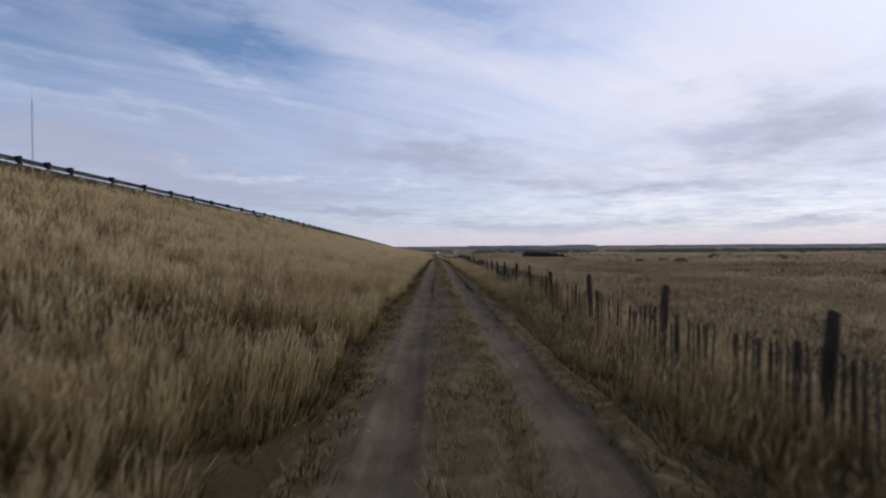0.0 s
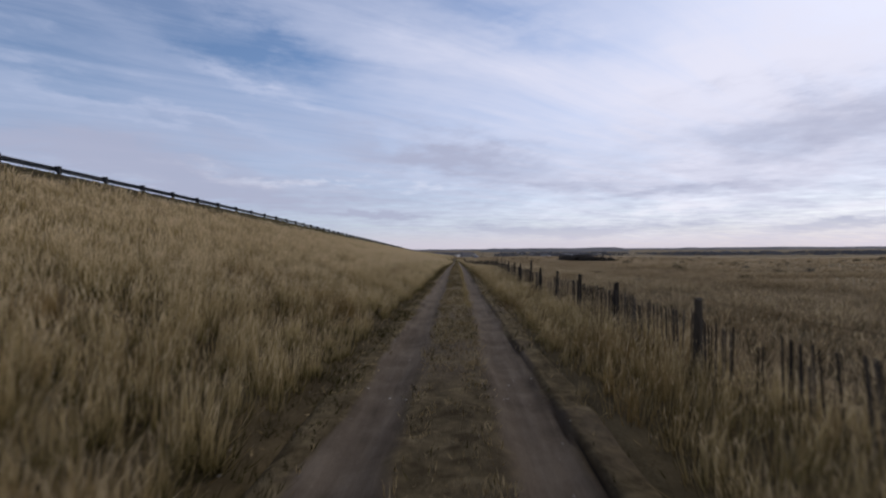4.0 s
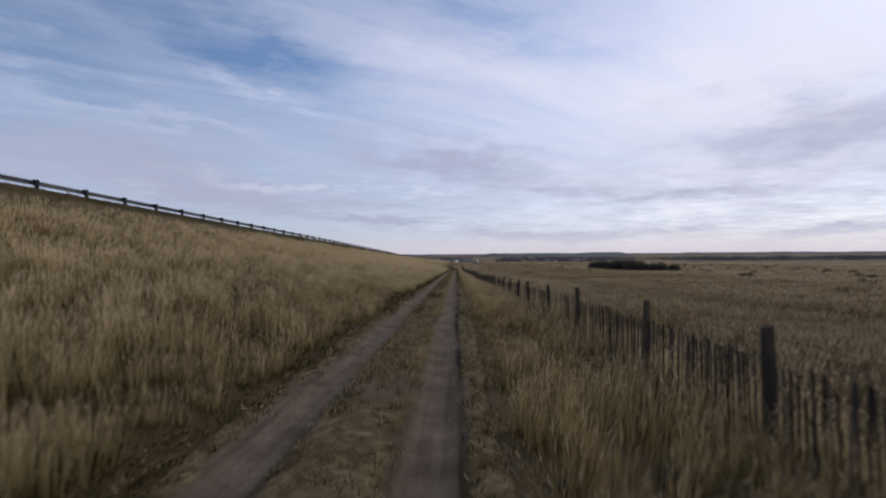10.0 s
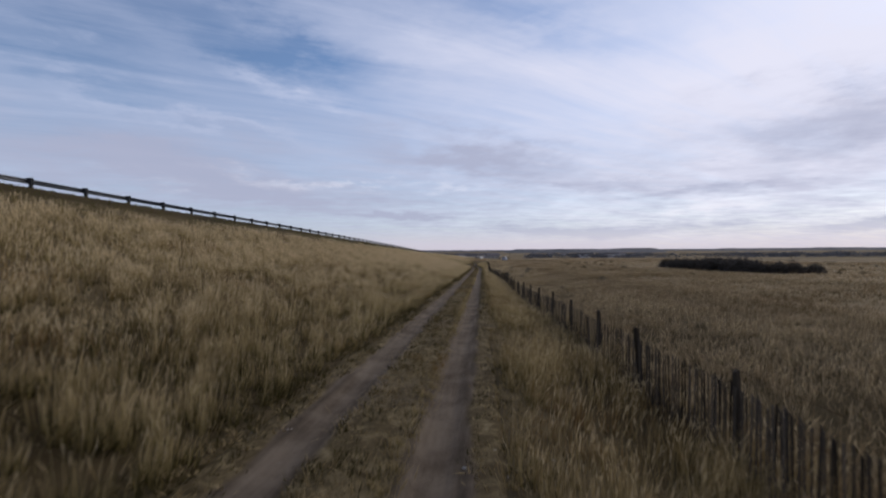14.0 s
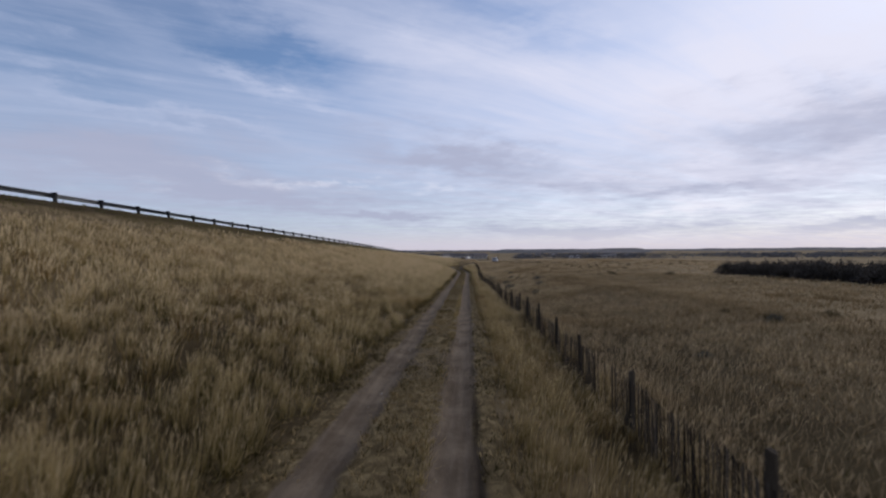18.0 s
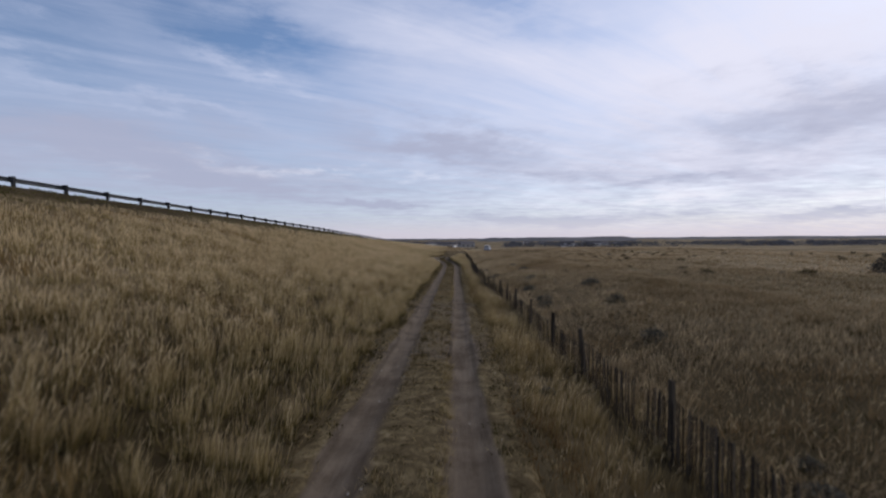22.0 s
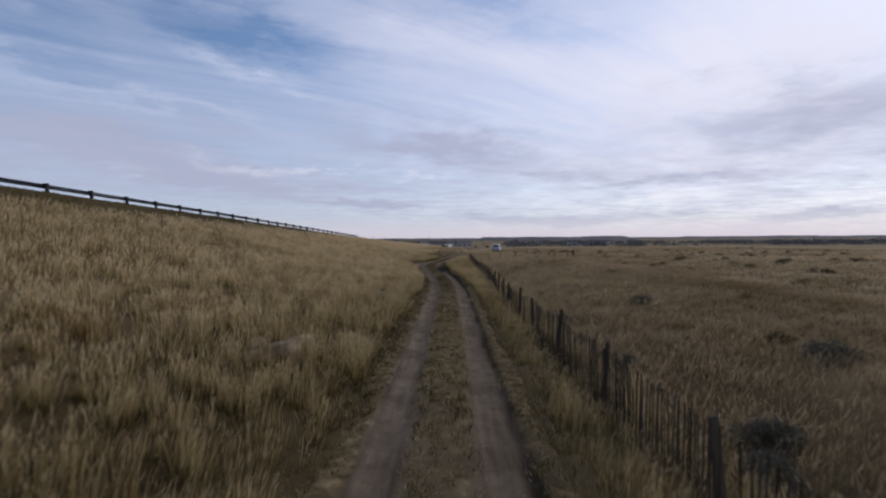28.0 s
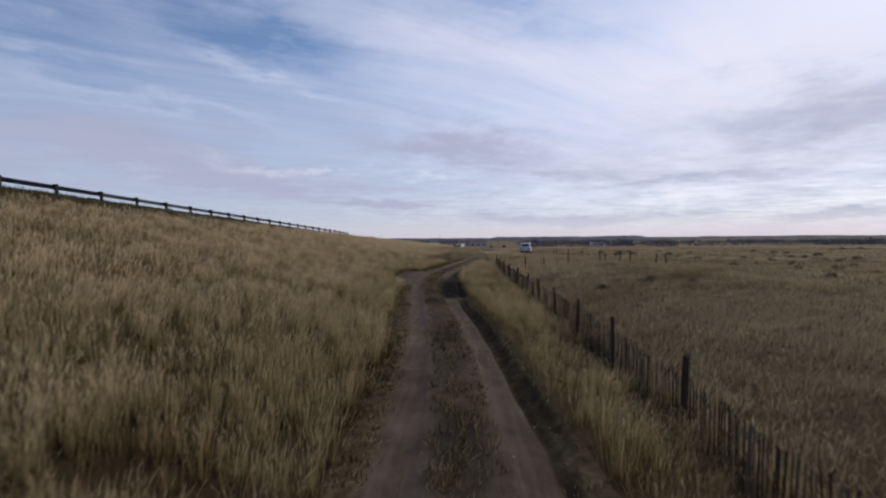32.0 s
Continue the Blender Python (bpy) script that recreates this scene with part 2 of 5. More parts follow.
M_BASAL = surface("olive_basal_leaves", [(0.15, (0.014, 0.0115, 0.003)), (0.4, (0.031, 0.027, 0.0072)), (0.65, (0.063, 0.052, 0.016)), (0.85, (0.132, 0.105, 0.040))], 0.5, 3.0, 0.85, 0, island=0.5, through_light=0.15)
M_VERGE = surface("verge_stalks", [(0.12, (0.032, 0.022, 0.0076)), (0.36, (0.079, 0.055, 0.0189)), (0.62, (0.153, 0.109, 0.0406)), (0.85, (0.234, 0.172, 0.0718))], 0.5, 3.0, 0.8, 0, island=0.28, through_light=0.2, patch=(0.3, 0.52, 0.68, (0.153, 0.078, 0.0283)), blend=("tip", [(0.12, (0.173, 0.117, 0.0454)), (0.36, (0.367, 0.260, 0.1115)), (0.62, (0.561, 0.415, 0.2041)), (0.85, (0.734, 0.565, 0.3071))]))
M_SEED = surface("pale_seed_heads", [(0.2, (0.561, 0.424, 0.2344)), (0.5, (0.695, 0.536, 0.3090)), (0.85, (0.818, 0.649, 0.4007))], 0.3, 3.0, 0.85, 0, island=0.2, through_light=0.35)
M_SHORT = surface("short_olive_grass", [(0.15, (0.050, 0.045, 0.014)), (0.5, (0.098, 0.088, 0.030)), (0.85, (0.17, 0.148, 0.058))], 0.5, 3.0, 0.85, 0, island=0.45, through_light=0.12)
# field stalks likewise: their root colour holds the shade between blades
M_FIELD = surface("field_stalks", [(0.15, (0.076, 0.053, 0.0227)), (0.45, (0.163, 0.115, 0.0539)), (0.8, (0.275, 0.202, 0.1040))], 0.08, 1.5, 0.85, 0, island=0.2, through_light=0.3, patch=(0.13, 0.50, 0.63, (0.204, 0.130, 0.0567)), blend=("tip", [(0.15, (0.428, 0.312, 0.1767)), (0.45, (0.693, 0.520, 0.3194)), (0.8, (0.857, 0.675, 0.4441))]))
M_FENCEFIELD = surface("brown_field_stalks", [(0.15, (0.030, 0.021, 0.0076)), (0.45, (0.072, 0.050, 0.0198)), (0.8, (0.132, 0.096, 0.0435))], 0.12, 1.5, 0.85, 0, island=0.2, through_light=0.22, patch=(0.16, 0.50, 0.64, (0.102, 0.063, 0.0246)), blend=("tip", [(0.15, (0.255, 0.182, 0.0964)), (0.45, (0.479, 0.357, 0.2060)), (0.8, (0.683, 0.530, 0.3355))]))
M_RUSTGRASS = surface("rust_red_stalks", [(0.2, (0.050, 0.026, 0.010)), (0.8, (0.16, 0.085, 0.033))], 0.5, 3.0, 0.85, 0, island=0.4, through_light=0.25, blend=("tip", [(0.2, (0.20, 0.10, 0.042)), (0.8, (0.40, 0.235, 0.112))]))
M_STRAW = surface("trampled_straw", [(0.15, (0.132, 0.092, 0.0387)), (0.5, (0.296, 0.213, 0.1021)), (0.85, (0.510, 0.385, 0.2060))], 0.6, 3.0, 0.85, 0, island=0.5, through_light=0.1)
M_POST = surface("weathered_post_wood", [(0.3, (0.026, 0.020, 0.014)), (0.5, (0.058, 0.046, 0.033)), (0.7, (0.115, 0.095, 0.070))], 6, 30, 0.9, 0.7, 0.01, stretch=(1, 1, 0.12), per_object=0.25)
M_LATH = surface("grey_lath_wood", [(0.25, (0.025, 0.020, 0.015)), (0.5, (0.055, 0.045, 0.035)), (0.8, (0.120, 0.100, 0.080))], 8, 60, 0.9, 0.5, 0.004, stretch=(1, 1, 0.1), per_object=0.5)
M_WIRE = surface("rusty_wire", [(0.3, (0.06, 0.035, 0.02)), (0.7, (0.13, 0.08, 0.05))], 20, 90, 0.7, 0.2, 0.002, metal=0.6)
M_RAIL = surface("galvanised_steel", [(0.3, (0.14, 0.145, 0.155)), (0.55, (0.22, 0.225, 0.235)), (0.75, (0.32, 0.325, 0.33))], 1.2, 14, 0.55, 0.1, 0.004, metal=0.75, spec=0.5)
M_RAILPOST = surface("treated_rail_post", [(0.3, (0.026, 0.026, 0.028)), (0.6, (0.06, 0.06, 0.062)), (0.8, (0.10, 0.10, 0.10))], 5, 25, 0.9, 0.5, 0.01, stretch=(1, 1, 0.2), per_object=0.2)
M_SAGE = surface("sagebrush_leaves", [(0.15, (0.048, 0.043, 0.032)), (0.5, (0.112, 0.103, 0.080)), (0.85, (0.24, 0.225, 0.182))], 1.5, 8, 0.85, 0, island=0.5, through_light=0.15)
M_PALESAGE = surface("pale_grey_dry_leaves", [(0.15, (0.19, 0.168, 0.135)), (0.5, (0.37, 0.335, 0.28)), (0.85, (0.58, 0.53, 0.455))], 1.5, 8, 0.85, 0, island=0.5, through_light=0.2)
M_TWIG = surface("dark_twigs", [(0.2, (0.03, 0.024, 0.018)), (0.8, (0.085, 0.068, 0.05))], 2, 12, 0.9, 0, island=0.4)
M_BRUSH = surface("brown_brush_leaves", [(0.15, (0.055, 0.042, 0.022)), (0.5, (0.11, 0.085, 0.045)), (0.85, (0.19, 0.15, 0.085))], 1.0, 8, 0.88, 0, island=0.5, through_light=0.12)
M_ROCK = surface("tan_sandstone", [(0.3, (0.114, 0.084, 0.0542)), (0.5, (0.206, 0.156, 0.1058)), (0.7, (0.313, 0.245, 0.1739))], 3, 25, 0.95, 0.9, 0.03)
M_PEBBLE = surface("track_pebbles", [(0.2, (0.18, 0.15, 0.12)), (0.6, (0.33, 0.29, 0.24)), (0.9, (0.55, 0.51, 0.45))], 3, 25, 0.9, 0.3, 0.01, island=0.6)
M_ASPHALT = surface("old_asphalt", [(0.3, (0.04, 0.04, 0.042)), (0.7, (0.075, 0.074, 0.072))], 2, 80, 0.9, 0.3, 0.01)
# far ridge and trees lightened and greyed: distance haze put into their colours
M_RIDGE = surface("hazed_ridge", [(0.3, (0.08, 0.08, 0.085)), (0.5, (0.13, 0.125, 0.125)), (0.7, (0.20, 0.185, 0.18))], 0.006, 0.04, 0.95, 0, stretch=(1, 1, 6))
M_FARTREE = surface("hazed_leafless_trees", [(0.2, (0.100, 0.100, 0.106)), (0.8, (0.180, 0.174, 0.178))], 0.05, 0.5, 0.95, 0, island=0.5)
M_WHITE = surface("white_vehicle_paint", [(0.3, (0.62, 0.63, 0.65)), (0.7, (0.74, 0.75, 0.77))], 2, 20, 0.4, 0, spec=0.5)
M_DARKGLASS = surface("dark_window_glass", [(0.3, (0.02, 0.022, 0.026)), (0.7, (0.04, 0.042, 0.046))], 2, 20, 0.15, 0, spec=0.5)
M_RUBBER = surface("tyre_rubber", [(0.3, (0.015, 0.015, 0.015)), (0.7, (0.03, 0.03, 0.03))], 6, 40, 0.85, 0.2, 0.01)
M_REDLIGHT = surface("red_tail_lens", [(0.3, (0.25, 0.02, 0.02)), (0.7, (0.35, 0.03, 0.03))], 6, 40, 0.3, 0)
M_HOUSE = surface("house_wall", [(0.2, (0.33, 0.31, 0.29)), (0.5, (0.58, 0.56, 0.54)), (0.8, (0.80, 0.79, 0.77))], 0.2, 2, 0.9, 0, per_object=0.7)
M_ROOF = surface("house_roof", [(0.2, (0.06, 0.055, 0.055)), (0.8, (0.17, 0.15, 0.145))], 0.5, 4, 0.9, 0, per_object=0.6)
M_MAST = surface("mast_steel", [(0.3, (0.22, 0.22, 0.24)), (0.7, (0.32, 0.32, 0.34))], 0.5, 4, 0.6, 0, metal=0.5)

# track soil: packed clay in the wheel ways, straw litter between, by the "litter" layer of the mesh
M_DIRT = bpy.data.materials.new("packed_track_soil")
M_DIRT.use_nodes = True
nt = M_DIRT.node_tree
co = nt.nodes.new("ShaderNodeTexCoord")
big = node(nt, "ShaderNodeTexNoise", Scale=1.1, Detail=6, Roughness=0.6)
streaks = node(nt, "ShaderNodeTexNoise", Scale=5.0, Detail=5, Roughness=0.6)
sm = node(nt, "ShaderNodeMapping")
sm.inputs["Scale"].default_value = (1.6, 0.12, 1)
grit = node(nt, "ShaderNodeTexNoise", Scale=55, Detail=4, Roughness=0.7)
nt.links.new(co.outputs["Object"], big.inputs[0])
nt.links.new(co.outputs["Object"], grit.inputs[0])
nt.links.new(co.outputs["Object"], sm.inputs[0])
nt.links.new(sm.outputs[0], streaks.inputs[0])
soil = ramp(nt, streaks, [(0.3, (0.085, 0.062, 0.041)), (0.5, (0.150, 0.114, 0.080)), (0.7, (0.235, 0.184, 0.135))])
soil2 = mix(nt, 0.5, soil.outputs[0], ramp(nt, big, [(0.38, (0.055, 0.039, 0.025)), (0.62, (0.235, 0.182, 0.130))]).outputs[0])
soil3 = mix(nt, 0.25, soil2, ramp(nt, grit, [(0.35, (0.05, 0.034, 0.022)), (0.65, (0.24, 0.185, 0.135))]).outputs[0])
mat_noise = node(nt, "ShaderNodeTexNoise", Scale=3.4, Detail=7, Roughness=0.72, Distortion=0.6)
nt.links.new(co.outputs["Object"], mat_noise.inputs[0])
litter_col = ramp(nt, mat_noise, [(0.30, (0.048, 0.033, 0.015)), (0.46, (0.110, 0.080, 0.040)), (0.58, (0.185, 0.138, 0.072)), (0.72, (0.31, 0.238, 0.135))])
at = node(nt, "ShaderNodeAttribute", attribute_name="litter")
lf = math_node(nt, "ADD", at.outputs["Fac"], math_node(nt, "MULTIPLY", math_node(nt, "SUBTRACT", grit.outputs[0], 0.5), 1.2))
lf = math_node(nt, "ADD", lf, math_node(nt, "MULTIPLY", math_node(nt, "SUBTRACT", big.outputs[0], 0.5), 1.0))
lfr = node(nt, "ShaderNodeMapRange")
nt.links.new(lf, lfr.inputs[0])
lfr.inputs[1].default_value, lfr.inputs[2].default_value = 0.3, 0.75
# near-black layer: wet soil, and the shade of rut walls put into the colour
mud_shade = node(nt, "ShaderNodeAttribute", attribute_name="mud_shade")
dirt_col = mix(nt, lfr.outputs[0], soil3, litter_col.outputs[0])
dirt_col = mix(nt, mud_shade.outputs["Fac"], dirt_col, (0.014, 0.010, 0.007))
bs = nt.nodes["Principled BSDF"]
nt.links.new(dirt_col, bs.inputs["Base Color"])
bs.inputs["Roughness"].default_value = 0.95
bs.inputs["Specular IOR Level"].default_value = 0.04
bp = node(nt, "ShaderNodeBump", Strength=0.9, Distance=0.03)
nt.links.new(grit.outputs[0], bp.inputs["Height"])
nt.links.new(bp.outputs[0], bs.inputs["Normal"])
M_SAND = surface("pale_sand_mound", [(0.3, (0.09, 0.075, 0.058)), (0.5, (0.145, 0.122, 0.098)), (0.7, (0.21, 0.18, 0.15))], 5, 50, 0.95, 0.6, 0.02)
# hole colour: wet mud, blackened further for the shade of its bank
M_MUD = surface("shaded_black_mud", [(0.3, (0.009, 0.006, 0.003)), (0.5, (0.016, 0.010, 0.006)), (0.7, (0.030, 0.020, 0.012))], 2, 25, 0.9, 0.5, 0.03, spec=0.03)
M_GREYBLUE = surface("pale_grey_blue_paint", [(0.3, (0.30, 0.33, 0.37)), (0.7, (0.38, 0.41, 0.45))], 2, 20, 0.4, 0, spec=0.5)
M_WILLOW = surface("leafless_willow_twigs", [(0.2, (0.045, 0.038, 0.032)), (0.8, (0.125, 0.108, 0.092))], 0.8, 6, 0.9, 0, island=0.5, through_light=0.1)
M_PLASTIC = surface("white_plastic_film", [(0.3, (0.55, 0.56, 0.58)), (0.7, (0.75, 0.76, 0.78))], 6, 40, 0.45, 0.2, 0.01, spec=0.4, through_light=0.3)

# ---------------------------------------------------------------- the plan, along y


def smooth(y, ys, vs, w=8.0):
    y = np.asarray(y, float)
    return sum(np.interp(y + k, ys, vs) for k in np.linspace(-w, w, 9)) / 9


def track_z(y):
    return smooth(y, [-50, 0, 45, 75, 95, 205, 230, 262, 300, 380, 600], [0.6, 0, -0.54, -0.72, -1.08, -3.77, -4.15, -4.2, -3.7, -4.4, -7.5])


def track_x(y):
    return smooth(y, [-50, 120, 150, 200, 232, 242, 252, 262, 270, 282, 307, 340, 380, 440, 520, 700], [0, 0, 0.1, 0.1, 0.25, -0.35, -1.5, -2.3, -1.5, 1.1, 5.3, 8.5, 8, -6, -28, -60], 3.0)


def fence_x(y):
    return smooth(y, [0, 5, 45, 105, 145, 175, 190, 200, 208, 215, 222, 228, 235, 245, 274], [3.15, 3.2, 4.1, 4.7, 4.4, 4.05, 3.85, 3.4, 3.3, 3.42, 3.55, 3.65, 4.0, 4.3, 3.9], 4.0)


def fence_top(y):
    return track_z(y) + smooth(y, [0, 50, 75, 90, 100, 120, 130, 138, 145, 150, 160, 170, 182, 190, 200, 208, 215, 222, 228, 235, 250, 274], [1.3, 1.3, 1.36, 1.24, 1.06, 1.03, 0.86, 0.84, 0.97, 1.17, 1.05, 0.95, 0.98, 0.95, 1.25, 1.38, 1.3, 1.22, 1.2, 1.1, 1.08, 1.33], 3.0)


def rail_x(y):
    return smooth(y, [-20, 0, 100, 155, 210, 270, 340, 500], [-25.4, -25.4, -25.2, -25.9, -26.7, -27.3, -27.6, -28])


def rail_top(y):
    return smooth(y, [-40, 0, 35, 69, 100, 126, 168, 206, 252, 290, 337, 375, 400, 480, 700], [8.1, 7.75, 7.43, 6.9, 6.25, 5.65, 4.8, 3.98, 2.95, 1.95, 0.7, -1.3, -2.6, -5.2, -7.5])


def value_noise(x, y, s, seed=0):
    """Smooth lattice noise in -1..1, for arrays."""
    x, y = np.asarray(x, float) / s, np.asarray(y, float) / s
    xi, yi = np.floor(x).astype(np.int64), np.floor(y).astype(np.int64)
    fx, fy = x - xi, y - yi
    fx, fy = fx * fx * (3 - 2 * fx), fy * fy * (3 - 2 * fy)

    def h(i, j):
        n = (i * 374761393 + j * 668265263 + seed * 974711) & 0xFFFFFFFF
        n = ((n ^ (n >> 13)) * 1274126177) & 0xFFFFFFFF
        return ((n ^ (n >> 16)) & 0xFFFF) / 32767.5 - 1
    a, b, c, d = h(xi, yi), h(xi + 1, yi), h(xi, yi + 1), h(xi + 1, yi + 1)
    return (a * (1 - fx) + b * fx) * (1 - fy) + (c * (1 - fx) + d * fx) * fy


def ease(t):
    t = np.clip(t, 0, 1)
    return t * t * (3 - 2 * t)


def field_z(x, y):
    base = smooth(y, [-50, 0, 40, 100, 190, 260, 330, 600, 1500, 4500], [-0.1, -0.2, -0.5, -1.3, -2.5, -3.4, -4.2, -7.5, -11, -11], 10)
    hill = 1.7 * np.exp(-(((x - 120) / 85) ** 2 + ((y - 60) / 75) ** 2))
    sw = np.clip((x - 8) / 30, 0, 1)
    return base + hill + sw * (0.28 * value_noise(x, y, 17, 3) + 0.35 * value_noise(x, y, 41, 4))


def ground_z(x, y):
    x, y = np.broadcast_arrays(np.asarray(x, float), np.asarray(y, float))
    zt, xc = track_z(y), track_x(y)
    u = x - xc
    fx_, fz = fence_x(y), fence_top(y) - 1.28
    # bank to the left
    crest_x, crest_z = rail_x(y) + 1.1, np.maximum(rail_top(y) - 0.74, np.minimum(zt, field_z(0 * x, y)))
    t = np.clip((-2.2 - u) / np.maximum(-2.2 - (crest_x - xc), 1), 0, 1)
    rise = t - 0.10 * np.sin(np.pi * t)
    bank = zt + (crest_z - zt) * np.clip(rise, 0, 1) + 0.07 * value_noise(x, y, 1.7, 1) * ease(t * 12) * (1 - ease((t - 0.9) * 10))
    back = ease((crest_x - 13 - x) / 30)
    bank = np.where(x < crest_x - 13, crest_z * (1 - back) + np.minimum(crest_z, zt - 1) * back, bank)
    # verge, fence foot and field to the right
    v = np.clip((u - 1.5) / np.maximum(fx_ - xc - 1.5, 0.6), 0, 1)
    verge = zt + (fz - zt) * ease(v) + 0.05 * value_noise(x, y, 1.3, 2) * ease(v * 3)
    o = ease((x - fx_ - 0.3) / 11)
    right = np.where(x > fx_, fz * (1 - o) + field_z(x, y) * o - 0.25 * np.exp(-((x - fx_ - 2.2) / 1.6) ** 2), verge)
    z = np.where(u < -2.2, bank, np.where(u > 1.5, right, zt))
    # past the corner of the fence the land is open on both sides
    far = ease((y - 275) / 40)
    open_z = zt * np.exp(-(u / 25) ** 2) + field_z(x, y) * (1 - np.exp(-(u / 25) ** 2))
    z = np.where(u > 1.5, z * (1 - far) + open_z * far, z)
    plain = ease((y - 480) / 250)
    return z * (1 - plain) + field_z(x, y) * plain


RUT = 0.93


def hole_at(u, y):
    """The washed-out wet hole beside the right-hand wheel way, just before the bend."""
    trough = 0.6 * np.exp(-(((u - 1.42) / 0.22) ** 4 + ((y - 243) / 9.0) ** 4))
    return np.maximum(np.exp(-(((u - 1.2) / 0.98) ** 4 + ((y - 258.5) / 6.5) ** 4)), trough)


def left_edge(y):
    """Half width of bare soil on the left: wide on the outside of the bend and at one worn spot."""
    y = np.asarray(y, float)
    return 1.72 + 1.5 * np.exp(-((y - 264) / 8) ** 2) + 0.95 * np.exp(-((y - 99.4) / 0.85) ** 2)




def lip_strength(y):
    """How sharply the outer lip of the right-hand wheel way is cut, along the track."""
    return smooth(y, [0, 8, 13, 48, 60, 148, 158, 188, 197], [0.45, 0.45, 1.1, 1.1, 1.0, 1.0, 0.1, 0.1, 1.0], 2.0) * np.clip(0.75 + 0.5 * value_noise(y, 0 * y, 1.6, 54), 0.2, 1.1)


def rut_depth(u, y):
    """The two wheel ways, cut into the track; the right-hand one has a sharp outer lip."""
    wl = 0.29 + 0.07 * np.exp(-((y - 92) / 16) ** 4) + 0.05 * value_noise(y, 0, 5, 11) + 0.05 * value_noise(y, u, 0.9, 15)
    wr = 0.30 + 0.05 * value_noise(y, 0, 6, 12) + 0.045 * value_noise(y, u, 0.8, 16)
    ol, orr = 0.06 * value_noise(y, 0, 9, 13) + 0.07 * np.exp(-((y - 92) / 16) ** 4), 0.06 * value_noise(y, 0, 11, 14)
    left = np.exp(-np.abs((u + RUT - ol) / wl) ** 3.2)
    right = np.exp(-np.abs((u - RUT - orr) / wr) ** 4)
    lw = 0.045 + 0.065 * ease((y - 192) / 15)
    orr = orr - 0.045 * value_noise(u * 2, y, 0.8, 56)
    lip = lip_strength(y) * (1 + 1.3 * ease((y - 192) / 15)) * np.exp(-((u - RUT - orr - 0.36) / lw) ** 2)
    return -0.075 * left - 0.085 * right - 0.058 * lip * np.clip(0.75 + 0.6 * value_noise(y, 0, 8, 25), 0.25, 1)


# ---------------------------------------------------------------- mesh helpers


def mesh_from(name, verts, faces, material, smooth_shade=False):
    me = bpy.data.meshes.new(name)
    me.from_pydata(verts, [], faces)
    me.materials.append(material)
    if smooth_shade:
        me.polygons.foreach_set("use_smooth", [True] * len(me.polygons))
    me.update()
    return me


def part(name, me, parent, label="", m=None):
    ob = new(name, me)
    ob.parent = parent
    if m is not None:
        ob.matrix_local = m
    if label:
        ob["label"] = label
    return ob


def empty(name, m=None):
    ob = new(name)
    ob.empty_display_size = 0.1
    if m is not None:
        ob.matrix_world = m
    return ob


def raw_mesh(name, co, loops, starts, material):
    me = bpy.data.meshes.new(name)
    me.vertices.add(len(co))
    me.vertices.foreach_set("co", np.ascontiguousarray(co, dtype=np.float32).ravel())
    me.loops.add(len(loops))
    me.loops.foreach_set("vertex_index", np.ascontiguousarray(loops, dtype=np.int32))
    me.polygons.add(len(starts))
    me.polygons.foreach_set("loop_start", np.ascontiguousarray(starts, dtype=np.int32))
    me.materials.append(material)
    me.update(calc_edges=True)
    return me


def grid_mesh(name, X, Y, Z, material):
    r, c = X.shape
    idx = np.arange(r * c).reshape(r, c)
    quads = np.stack([idx[:-1, :-1], idx[:-1, 1:], idx[1:, 1:], idx[1:, :-1]], -1).reshape(-1, 4)
    me = raw_mesh(name, np.stack([X, Y, Z], -1).reshape(-1, 3), quads.ravel(), np.arange(len(quads)) * 4, material)
    me.polygons.foreach_set("use_smooth", [True] * len(me.polygons))
    return me


def bm_mesh(name, bm, material):
    me = bpy.data.meshes.new(name)
    bm.to_mesh(me)
    bm.free()
    me.materials.append(material)
    return me


def box_bm(sx, sy, sz, z0=0.0, bevel=0.0, bm=None, at=(0, 0)):
    bm = bm or bmesh.new()
    r = bmesh.ops.create_cube(bm, size=1, matrix=Matrix.LocRotScale((at[0], at[1], z0 + sz / 2), None, (sx, sy, sz)))
    if bevel:
        es = {e for v in r["verts"] for e in v.link_edges}
        bmesh.ops.bevel(bm, geom=list(es), offset=bevel, segments=1, affect="EDGES")
    return bm


# ---------------------------------------------------------------- ground
xs = np.concatenate([-np.geomspace(60, 4200, 22)[::-1], np.arange(-56, -30, 4), np.arange(-29.5, -7, 0.75), np.arange(-7, 7.6, 0.2), np.arange(8, 60, 1.5), np.geomspace(61, 4200, 34)])
ys = np.concatenate([-np.geomspace(40, 3000, 10)[::-1], np.arange(-30, 330, 1.1), np.geomspace(331, 4400, 60)])
GX, GY = np.meshgrid(xs, ys)
GZ = ground_z(GX, GY)
GU = GX - track_x(GY)
under = (GU > 0.1 - left_edge(GY)) & (GU < 1.72)
GZ = np.where(under & (GY < 415) & (GY > -14), GZ - 0.16, GZ)
GZ = GZ - 0.58 * hole_at(GU, GY)
ground_me = grid_mesh("ground", GX, GY, GZ, M_GROUND)
for m_ in (M_DIRT, M_MUD):
    ground_me.materials.append(m_)
mx_, my_ = (GX[:-1, :-1] + GX[1:, 1:]) / 2, (GY[:-1, :-1] + GY[1:, 1:]) / 2
mu_ = mx_ - track_x(my_)
kind_ = np.zeros(mx_.shape, np.int32)
pad_ = ((GX + 3.9) / 1.7) ** 2 + ((GY - 263) / 6.5) ** 2
